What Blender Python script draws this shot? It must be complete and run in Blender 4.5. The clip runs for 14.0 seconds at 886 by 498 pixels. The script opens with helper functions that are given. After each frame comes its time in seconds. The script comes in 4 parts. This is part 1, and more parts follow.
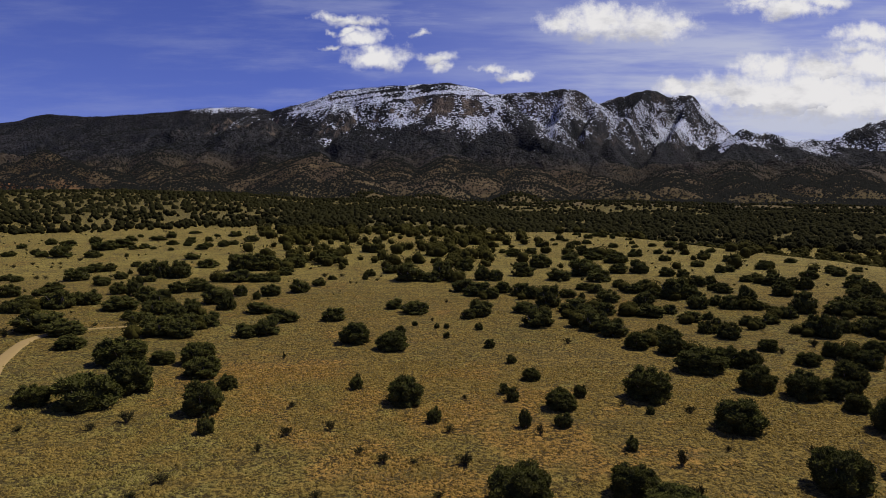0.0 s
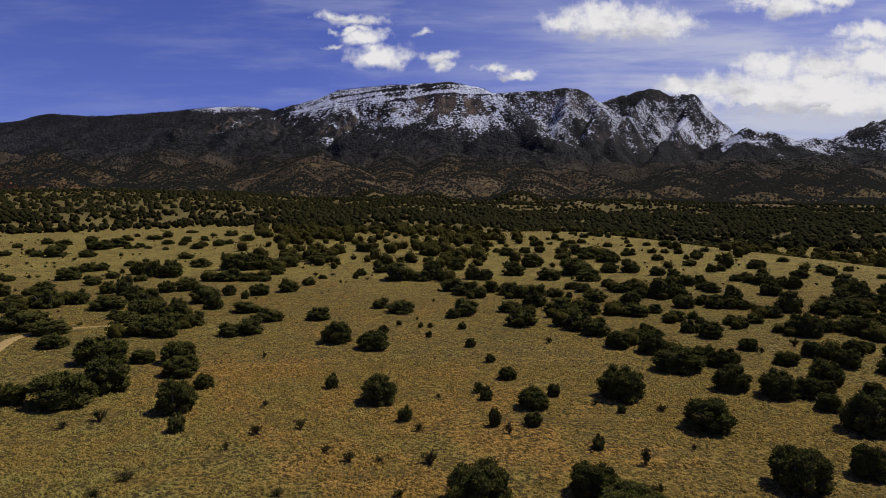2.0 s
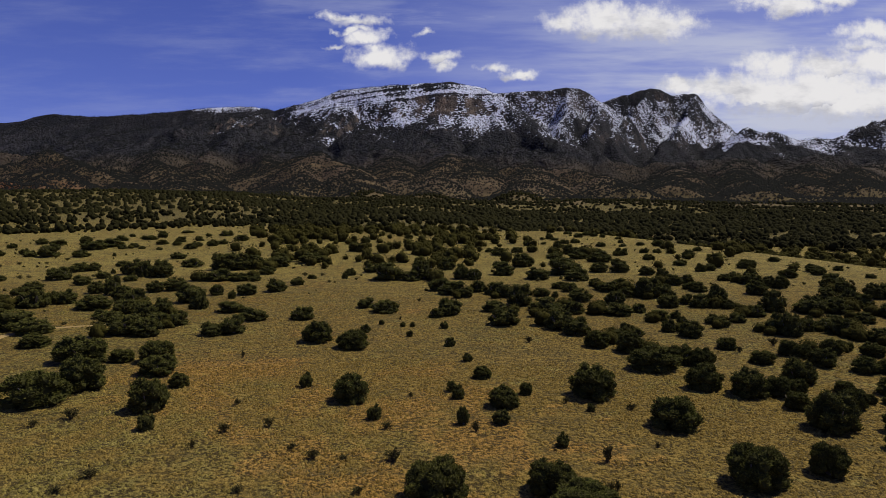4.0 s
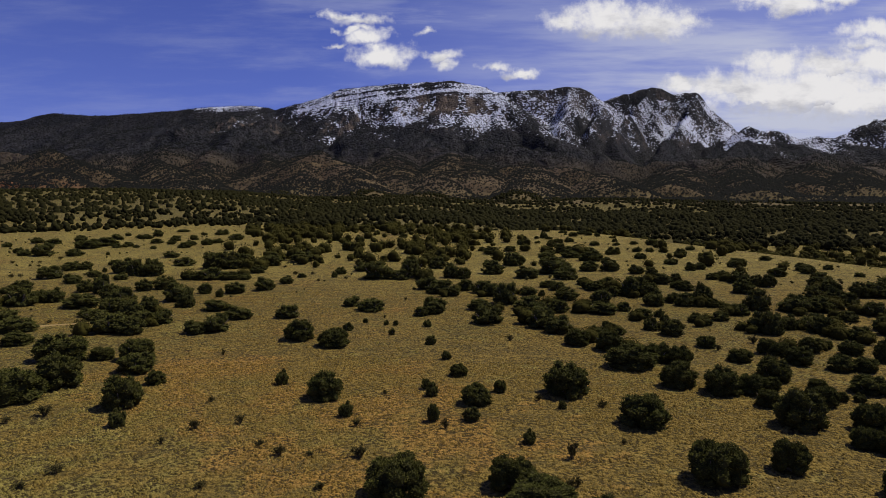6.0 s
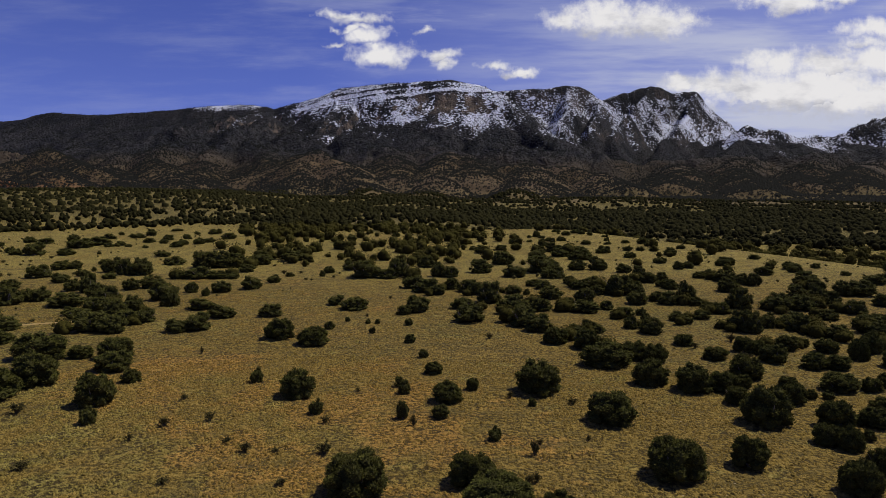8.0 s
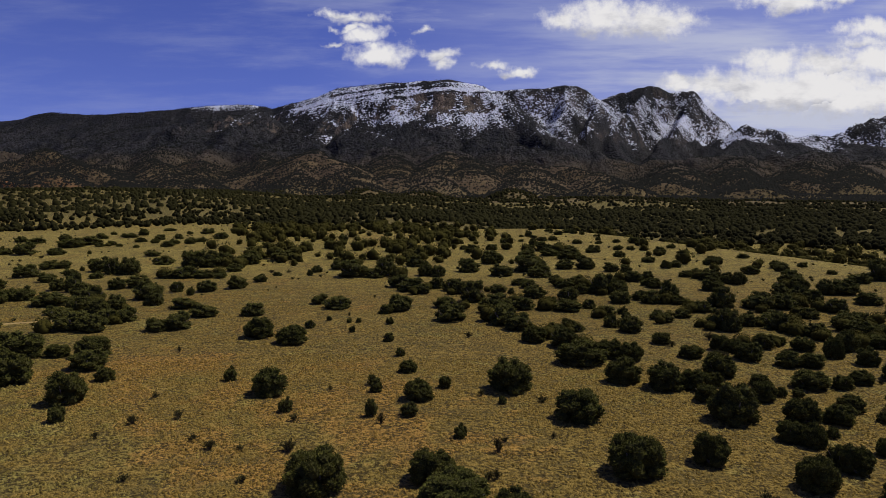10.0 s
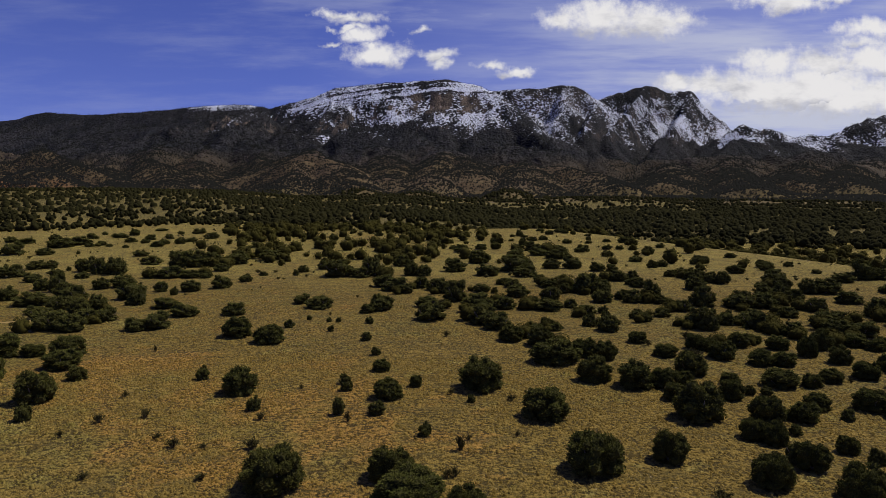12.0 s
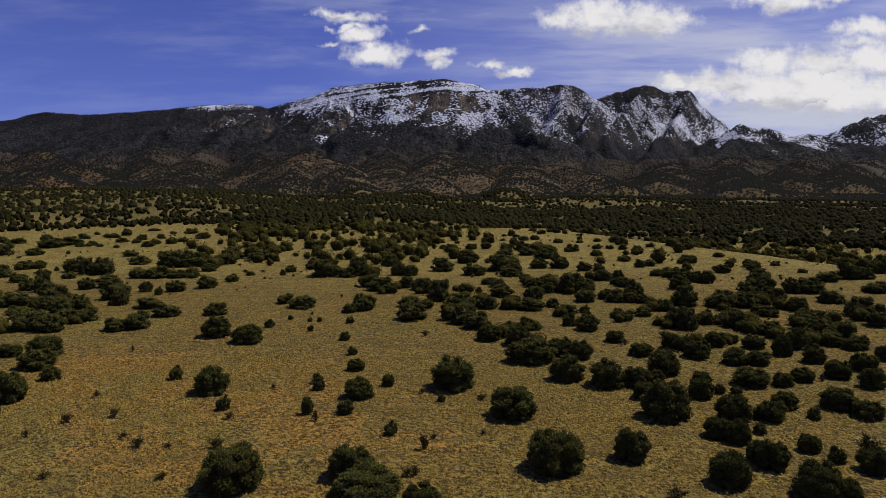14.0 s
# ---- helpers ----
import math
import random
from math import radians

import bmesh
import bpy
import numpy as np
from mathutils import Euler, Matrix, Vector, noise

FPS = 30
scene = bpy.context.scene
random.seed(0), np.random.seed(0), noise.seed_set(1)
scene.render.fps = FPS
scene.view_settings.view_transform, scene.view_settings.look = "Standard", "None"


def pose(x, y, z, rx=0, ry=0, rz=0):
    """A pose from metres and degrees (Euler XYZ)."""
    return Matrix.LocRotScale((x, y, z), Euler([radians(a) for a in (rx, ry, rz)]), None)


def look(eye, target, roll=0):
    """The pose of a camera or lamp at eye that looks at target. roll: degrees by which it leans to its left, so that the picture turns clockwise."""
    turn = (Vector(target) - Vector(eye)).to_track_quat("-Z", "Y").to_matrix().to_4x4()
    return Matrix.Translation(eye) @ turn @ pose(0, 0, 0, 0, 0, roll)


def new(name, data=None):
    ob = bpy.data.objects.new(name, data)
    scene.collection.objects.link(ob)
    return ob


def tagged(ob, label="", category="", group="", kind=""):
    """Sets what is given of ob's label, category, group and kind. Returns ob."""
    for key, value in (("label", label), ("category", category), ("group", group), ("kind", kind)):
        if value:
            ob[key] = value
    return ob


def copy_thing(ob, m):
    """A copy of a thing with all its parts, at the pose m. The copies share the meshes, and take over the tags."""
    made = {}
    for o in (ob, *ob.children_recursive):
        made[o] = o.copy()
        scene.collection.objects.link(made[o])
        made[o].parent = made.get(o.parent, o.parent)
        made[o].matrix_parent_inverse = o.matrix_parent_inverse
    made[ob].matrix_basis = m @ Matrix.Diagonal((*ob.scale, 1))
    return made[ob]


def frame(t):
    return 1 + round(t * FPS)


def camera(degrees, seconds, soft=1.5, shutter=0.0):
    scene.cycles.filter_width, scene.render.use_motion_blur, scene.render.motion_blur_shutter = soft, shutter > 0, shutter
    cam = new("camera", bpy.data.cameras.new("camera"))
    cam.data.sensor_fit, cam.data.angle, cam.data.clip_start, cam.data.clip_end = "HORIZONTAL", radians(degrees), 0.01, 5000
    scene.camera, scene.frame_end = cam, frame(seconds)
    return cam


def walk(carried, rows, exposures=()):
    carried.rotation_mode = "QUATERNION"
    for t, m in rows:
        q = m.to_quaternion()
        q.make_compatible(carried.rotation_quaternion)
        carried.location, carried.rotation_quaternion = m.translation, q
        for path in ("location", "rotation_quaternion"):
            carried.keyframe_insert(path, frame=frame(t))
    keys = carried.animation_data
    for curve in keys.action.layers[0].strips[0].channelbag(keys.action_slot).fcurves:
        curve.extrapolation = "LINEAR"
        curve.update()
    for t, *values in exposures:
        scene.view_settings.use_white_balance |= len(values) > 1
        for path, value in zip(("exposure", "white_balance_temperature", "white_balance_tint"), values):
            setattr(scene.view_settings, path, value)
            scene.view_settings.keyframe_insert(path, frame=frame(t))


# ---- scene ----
cam = camera(67.0, 14.0, soft=0.6)
METRES, EYE, TILT, LEAN, TURN = 13.0, 12.0, -2.0, 0.0, 0.0
ROWS = [
    (0.0, 0.0, 0.0, 0.0, 0.0, 0.0, -0.0),
    (0.5, 0.0351, -0.0053, 0.0019, 0.05, -0.04, 0.01),
    (1.0, 0.0717, -0.0108, 0.0032, 0.1, -0.05, 0.01),
    (1.5, 0.1054, -0.0146, 0.0033, 0.15, -0.06, 0.01),
    (2.0, 0.1417, -0.0209, 0.0035, 0.2, -0.08, 0.02),
    (2.5, 0.1772, -0.0267, 0.0037, 0.23, -0.08, 0.03),
    (3.0, 0.2156, -0.0321, 0.005, 0.26, -0.08, 0.04),
    (5.5, 0.393, -0.062, -0.0023, 0.42, -0.13, 0.07),
    (6.0, 0.4283, -0.0661, -0.0009, 0.44, -0.16, 0.06),
    (6.5, 0.4648, -0.0734, 0.0015, 0.45, -0.18, 0.07),
    (7.0, 0.4963, -0.08, 0.0026, 0.43, -0.22, 0.07),
    (7.5, 0.5326, -0.0859, 0.0014, 0.41, -0.24, 0.09),
    (8.0, 0.567, -0.0927, -0.0022, 0.39, -0.24, 0.1),
    (10.5, 0.7418, -0.1102, -0.0083, 0.25, -0.27, 0.16),
    (11.0, 0.7775, -0.1138, -0.0096, 0.2, -0.27, 0.17),
    (11.5, 0.8118, -0.1176, -0.0103, 0.15, -0.27, 0.18),
    (12.0, 0.8478, -0.1221, -0.0113, 0.11, -0.27, 0.2),
    (12.5, 0.8835, -0.1261, -0.0114, 0.06, -0.27, 0.21),
    (13.0, 0.914, -0.1293, -0.0112, 0.03, -0.28, 0.23),
    (13.5, 0.9516, -0.1332, -0.0097, 0.01, -0.29, 0.25),
    (14.0, 0.9889, -0.1383, -0.0097, -0.0, -0.31, 0.26),
]
EXPOSURE = 0.0
walk(cam, [(t, pose(0, 0, EYE, TILT, LEAN, TURN) @ pose(METRES * x, METRES * y, METRES * z, 90 + pitch, roll, yaw)) for t, x, y, z, yaw, pitch, roll in ROWS],
     exposures=[(0.0, EXPOSURE), (14.0, EXPOSURE)])

# ---------------------------------------------------------------- light
SUN_UP, SUN_RIGHT = 59.0, 68.0     # degrees above the horizon, and to the right of the view
sun = new("sun", bpy.data.lights.new("sun", "SUN"))
sun.data.energy, sun.data.angle, sun.data.color = 3.9, radians(0.53), (1.0, 0.92, 0.77)
to_sun = Vector((math.sin(radians(SUN_RIGHT)) * math.cos(radians(SUN_UP)), math.cos(radians(SUN_RIGHT)) * math.cos(radians(SUN_UP)), math.sin(radians(SUN_UP))))
sun.matrix_world = look(to_sun * 60 + Vector((0, 0, 40)), (0, 0, 40))


class Nodes:
    """Short hand for building a node tree."""

    def __init__(self, tree):
        self.tree = tree
        tree.nodes.clear()

    def node(self, kind, **inputs):
        n = self.tree.nodes.new(kind)
        for key, value in inputs.items():
            self.put(n, key, value)
        return n

    def put(self, n, key, value):
        socket = n.inputs[int(key[1:])] if key[0] == "i" and key[1:].isdigit() else n.inputs[key]
        if isinstance(value, bpy.types.NodeSocket):
            self.tree.links.new(value, socket)
        else:
            socket.default_value = value

    def math(self, op, a, b=0.0, c=None, clamp=False):
        n = self.node("ShaderNodeMath", i0=a, i1=b)
        if c is not None:
            self.put(n, "i2", c)
        n.operation, n.use_clamp = op, clamp
        return n.outputs[0]

    def span(self, v, a, b, lo=0.0, hi=1.0):
        n = self.node("ShaderNodeMapRange", i0=v, i1=a, i2=b, i3=lo, i4=hi)
        n.interpolation_type = "SMOOTHSTEP"
        return n.outputs[0]

    def mix(self, f, a, b, blend="MIX"):
        n = self.tree.nodes.new("ShaderNodeMix")
        n.data_type, n.blend_type = "RGBA", blend
        for k, v in ((0, f), (6, a), (7, b)):
            if isinstance(v, bpy.types.NodeSocket):
                self.tree.links.new(v, n.inputs[k])
            else:
                n.inputs[k].default_value = v if k == 0 else (*v, 1)[:4]
        return n.outputs[2]

    def noise(self, vec, scale, detail=4.0, rough=0.55, stretch=None):
        if stretch:
            m = self.node("ShaderNodeMapping", Vector=vec, Scale=stretch)
            vec = m.outputs[0]
        return self.node("ShaderNodeTexNoise", Vector=vec, Scale=scale, Detail=detail, Roughness=rough).outputs[0]

    def bump(self, height, strength, distance):
        return self.node("ShaderNodeBump", Height=height, Strength=strength, Distance=distance).outputs[0]


# ---------------------------------------------------------------- sky, with its clouds
world = bpy.data.worlds.new("sky")
scene.world = world
world.use_nodes = True
w = Nodes(world.node_tree)
sky = w.node("ShaderNodeTexSky")
sky.sky_type, sky.sun_disc = "NISHITA", False
sky.sun_elevation, sky.sun_rotation = radians(SUN_UP), radians(SUN_RIGHT)
sky.altitude, sky.air_density, sky.dust_density, sky.ozone_density = 1800, 1.0, 0.6, 3.0
heading = w.node("ShaderNodeTexCoord").outputs["Generated"]
part_of = w.node("ShaderNodeSeparateXYZ", Vector=heading)
ahead = w.math("MAXIMUM", part_of.outputs[1], 0.02)
across, above = w.math("DIVIDE", part_of.outputs[0], ahead), w.math("DIVIDE", part_of.outputs[2], ahead)
flat = w.node("ShaderNodeCombineXYZ", X=across, Y=above, Z=0.0).outputs[0]
bend = w.node("ShaderNodeTexNoise", Vector=flat, Scale=26.0, Detail=5.0, Roughness=0.6).outputs[1]
bend = w.node("ShaderNodeSeparateXYZ", Vector=bend)
bent_across = w.math("ADD", across, w.math("MULTIPLY", w.math("SUBTRACT", bend.outputs[0], 0.5), 0.055))
bent_above = w.math("ADD", above, w.math("MULTIPLY", w.math("SUBTRACT", bend.outputs[1], 0.5), 0.035))
rough_edge = w.noise(flat, 30.0, 6.0, 0.62)
fine_edge = w.noise(flat, 90.0, 4.0, 0.6)
billow = w.math("ADD", w.math("MULTIPLY", w.math("SUBTRACT", rough_edge, 0.5), 1.9), w.math("MULTIPLY", w.math("SUBTRACT", fine_edge, 0.5), 0.7))
# Heaps of cumulus: across, above, half width, half height (tangents), fullness.
SMALL_HEAPS = [
    (-0.126, 0.290, 0.024, 0.012, 1.0), (-0.106, 0.257, 0.026, 0.013, 1.05),
    (-0.154, 0.308, 0.042, 0.009, 0.97), (-0.129, 0.303, 0.042, 0.011, 1.12), (-0.116, 0.275, 0.035, 0.015, 1.17), (-0.141, 0.285, 0.024, 0.008, 1.02), (-0.097, 0.244, 0.044, 0.018, 1.32),
    (-0.166, 0.264, 0.029, 0.006, 0.72), (-0.169, 0.285, 0.014, 0.007, 0.72), (-0.032, 0.284, 0.029, 0.008, 0.82), (-0.01, 0.246, 0.034, 0.009, 1.12), (-0.002, 0.236, 0.019, 0.012, 1.02),
    (0.069, 0.231, 0.029, 0.009, 1.02), (0.11, 0.221, 0.029, 0.008, 1.22),
]
LARGE_HEAPS = [
    (0.176, 0.298, 0.035, 0.023, 1.1), (0.239, 0.295, 0.068, 0.03, 1.25), (0.31, 0.294, 0.056, 0.025, 1.35), (0.352, 0.298, 0.022, 0.017, 1.05), (0.506, 0.323, 0.076, 0.022, 1.1),
    (0.464, 0.331, 0.051, 0.01, 0.9), (0.564, 0.331, 0.042, 0.015, 1.0), (0.627, 0.282, 0.051, 0.017, 1.2), (0.615, 0.262, 0.039, 0.012, 1.05), (0.348, 0.204, 0.035, 0.014, 1.25),
    (0.424, 0.196, 0.076, 0.019, 1.35), (0.486, 0.227, 0.054, 0.024, 1.3), (0.562, 0.232, 0.049, 0.02, 1.35), (0.633, 0.232, 0.056, 0.024, 1.35), (0.525, 0.191, 0.144, 0.029, 1.5),
    (0.625, 0.18, 0.11, 0.029, 1.4), (0.449, 0.18, 0.093, 0.015, 1.05), (0.86, 0.2, 0.14, 0.055, 1.2), (1.25, 0.32, 0.3, 0.12, 1.1), (-1.3, 0.42, 0.25, 0.07, 1.0),
]
heap, height_in = None, None
for cx, cy, rx, ry, full in SMALL_HEAPS + LARGE_HEAPS:
    a = w.math("DIVIDE", w.math("SUBTRACT", bent_across, cx), rx)
    b = w.math("DIVIDE", w.math("SUBTRACT", bent_above, cy), ry)
    b = w.math("MAXIMUM", b, w.math("MULTIPLY", b, -1.35))          # flatter below than above
    d = w.math("SUBTRACT", full, w.math("SQRT", w.math("ADD", w.math("MULTIPLY", a, a), w.math("MULTIPLY", b, b))))
    lift = w.math("SUBTRACT", above, cy - 0.4 * ry)
    if heap is None:
        heap, height_in = d, lift
    else:
        wins = w.math("GREATER_THAN", d, heap)
        height_in = w.math("ADD", height_in, w.math("MULTIPLY", wins, w.math("SUBTRACT", lift, height_in)))
        heap = w.math("MAXIMUM", heap, d)
heap = w.math("ADD", heap, billow)
in_front = w.span(part_of.outputs[1], 0.05, 0.2)
cover = w.math("MULTIPLY", w.span(heap, -0.15, 0.95), in_front)
# Thin streaks of cirrus, thicker towards the sun.
streak = w.noise(flat, 3.2, 6.0, 0.62, (1.0, 6.5, 1.0))
veil = w.math("MULTIPLY", w.span(streak, 0.42, 0.75), w.span(across, -0.60, 0.65, 0.12, 0.75))
haze = w.math("MULTIPLY", w.span(across, -0.25, 0.50, 0.0, 0.86), w.span(above, 0.46, 0.16, 0.3, 1.0))
haze = w.math("MULTIPLY", haze, w.span(w.noise(flat, 2.6, 5.0, 0.6, (1.0, 8.0, 1.0)), 0.36, 0.64, 0.45, 1.25))
veil = w.math("MULTIPLY", w.math("MAXIMUM", veil, haze), in_front)
grey = w.math("ADD", w.noise(flat, 13.0, 6.0, 0.6, (1.0, 2.0, 1.0)), w.span(height_in, 0.012, -0.02, -0.12, 0.16))
cloud_colour = w.mix(w.span(grey, 0.36, 0.68), (0.80, 0.785, 0.79), (0.47, 0.47, 0.52))
clear = w.mix(1.0, sky.outputs[0], (0.62, 0.575, 1.17), "MULTIPLY")
air = w.node("ShaderNodeBackground", Color=clear, Strength=0.078).outputs[0]
thin = w.node("ShaderNodeBackground", Color=(0.60, 0.63, 0.78, 1), Strength=0.85).outputs[0]
heavy = w.node("ShaderNodeBackground", Color=cloud_colour, Strength=1.0).outputs[0]
one = w.node("ShaderNodeMixShader", i0=veil, i1=air, i2=thin).outputs[0]
two = w.node("ShaderNodeMixShader", i0=cover, i1=one, i2=heavy).outputs[0]
w.node("ShaderNodeOutputWorld", Surface=two)


# ---------------------------------------------------------------- materials
def material(name):
    m = bpy.data.materials.new(name)
    m.use_nodes = True
    n = Nodes(m.node_tree)
    return m, n, n.node("ShaderNodeNewGeometry").outputs["Position"]


def finish(n, colour, rough, normal=None, gloss=0.2):
    b = n.node("ShaderNodeBsdfPrincipled", Roughness=rough)
    n.put(b, "Base Color", colour)
    n.put(b, "Specular IOR Level", gloss)
    if normal is not None:
        n.put(b, "Normal", normal)
    n.node("ShaderNodeOutputMaterial", Surface=b.outputs[0])


def sward(n, p):
    """Colours of the slope: straw, greener straw and bare orange soil, in drifts of a few metres."""
    xyz = n.node("ShaderNodeSeparateXYZ", Vector=p)
    wide, mid, patch = n.noise(p, 0.045, 4, 0.55), n.noise(p, 0.16, 5, 0.62), n.noise(p, 0.62, 5, 0.6)
    across = n.node("ShaderNodeCombineXYZ", X=xyz.outputs[0], Y=xyz.outputs[1], Z=0.0).outputs[0]
    worn = n.node("ShaderNodeVectorMath", i0=across, i1=(3.0, 34.0, 0.0))
    worn.operation = "DISTANCE"
    worn = n.span(worn.outputs["Value"], 21.0, 4.0, 0.0, 0.10)
    trodden = n.node("ShaderNodeVectorMath", i0=across, i1=(-14.0, 48.0, 0.0))
    trodden.operation = "DISTANCE"
    worn = n.math("ADD", worn, n.span(trodden.outputs["Value"], 12.0, 2.0, 0.0, 0.11))
    lush = n.math("MULTIPLY", n.span(xyz.outputs[0], 2.0, -14.0, 0.0, 0.07), n.span(xyz.outputs[1], 60.0, 40.0))
    bare = n.math("ADD", n.math("MULTIPLY", mid, 0.55), n.math("ADD", n.math("MULTIPLY", patch, 0.30), n.math("MULTIPLY", wide, -0.20)))
    bare = n.math("SUBTRACT", n.math("ADD", bare, worn), n.math("ADD", n.math("MULTIPLY", lush, 0.3), n.span(xyz.outputs[0], 6.0, 18.0, 0.0, 0.06)))
    green = n.math("ADD", n.math("ADD", n.math("MULTIPLY", wide, 0.5), n.math("MULTIPLY", patch, 0.5)), lush)
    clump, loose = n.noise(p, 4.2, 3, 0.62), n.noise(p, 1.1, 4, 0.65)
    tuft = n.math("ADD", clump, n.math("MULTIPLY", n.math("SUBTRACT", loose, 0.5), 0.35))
    return xyz, mid, patch, n.span(bare, 0.372, 0.440), n.span(green, 0.48, 0.62), tuft


def shaded_tufts(n, colour, tuft, patch):
    """Sunlit tops on the grass clumps and shade between them, put into the colour."""
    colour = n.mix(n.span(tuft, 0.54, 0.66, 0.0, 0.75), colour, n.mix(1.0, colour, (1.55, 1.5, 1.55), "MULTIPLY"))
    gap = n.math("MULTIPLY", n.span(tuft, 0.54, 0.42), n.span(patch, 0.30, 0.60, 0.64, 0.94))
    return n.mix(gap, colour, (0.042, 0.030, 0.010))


def make_grassland():
    m, n, p = material("dry grassland over orange soil")
    xyz, mid, patch, bare, green, tuft = sward(n, p)
    wide, grain = n.noise(p, 0.045, 4, 0.55), n.noise(p, 10.0, 3, 0.6)
    straw = n.mix(green, (0.180, 0.126, 0.030), (0.163, 0.131, 0.034))
    straw = n.mix(n.span(patch, 0.58, 0.70, 0.0, 0.6), straw, (0.260, 0.215, 0.064))
    soil = n.mix(n.span(grain, 0.3, 0.7), (0.305, 0.172, 0.040), (0.225, 0.128, 0.030))
    colour = n.mix(n.math("MULTIPLY", bare, 0.75), straw, soil)
    meadow = n.math("MULTIPLY", n.span(xyz.outputs[1], 78.0, 120.0), n.span(mid, 0.62, 0.42, 0.45, 1.0))
    beyond = n.span(n.math("ADD", xyz.outputs[1], n.math("MULTIPLY", wide, 60.0)), 235.0, 310.0)
    colour = n.mix(n.math("MULTIPLY", meadow, 0.85), colour, (0.282, 0.226, 0.058))
    # Farther ground darkened: cloud shadow over the plain put into its colour.
    colour = n.mix(n.math("MULTIPLY", beyond, 0.72), colour, (0.105, 0.090, 0.032))
    colour = shaded_tufts(n, colour, tuft, patch)
    streaks = n.noise(p, 0.35, 5, 0.65, (0.6, 1.8, 1.0))
    colour = n.mix(n.span(streaks, 0.50, 0.36, 0.0, 0.42), colour, (0.080, 0.064, 0.024))
    rock = n.node("ShaderNodeTexVoronoi", Vector=p, Scale=1.3).outputs[0]
    colour = n.mix(n.math("MULTIPLY", n.span(rock, 0.09, 0.05), n.span(mid, 0.5, 0.6)), colour, (0.28, 0.22, 0.14))
    h = n.math("ADD", tuft, n.math("MULTIPLY", grain, 0.25))
    finish(n, colour, 0.95, n.bump(h, 1.0, 0.30), 0.1)
    return m


def make_foothill():
    m, n, p = material("brown foothill soil with scrub")
    wide, mid, fine = n.noise(p, 0.006, 4), n.noise(p, 0.03, 5, 0.6), n.noise(p, 0.20, 3, 0.7)
    xyz = n.node("ShaderNodeSeparateXYZ", Vector=p)
    colour = n.mix(n.span(mid, 0.35, 0.7), (0.064, 0.047, 0.024), (0.128, 0.093, 0.046))
    colour = n.mix(n.span(wide, 0.46, 0.60, 0.0, 0.6), colour, (0.070, 0.048, 0.030))
    grassy = n.math("MULTIPLY", n.span(n.math("ADD", xyz.outputs[2], n.math("MULTIPLY", mid, 40.0)), 85.0, 58.0), 0.4)
    colour = n.mix(grassy, colour, (0.150, 0.120, 0.042))
    red = n.math("MULTIPLY", n.span(xyz.outputs[0], -400.0, -480.0), n.span(xyz.outputs[1], 900.0, 800.0))
    colour = n.mix(n.math("MULTIPLY", red, n.span(mid, 0.4, 0.55)), colour, (0.230, 0.105, 0.050))
    high = n.math("ADD", xyz.outputs[2], n.math("MULTIPLY", wide, 120.0))
    # Upper slopes darkened in colour, in place of the cloud shadow lying on them.
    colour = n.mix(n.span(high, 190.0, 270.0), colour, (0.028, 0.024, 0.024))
    finish(n, colour, 0.95, n.bump(fine, 1.0, 3.0), 0.1)
    return m


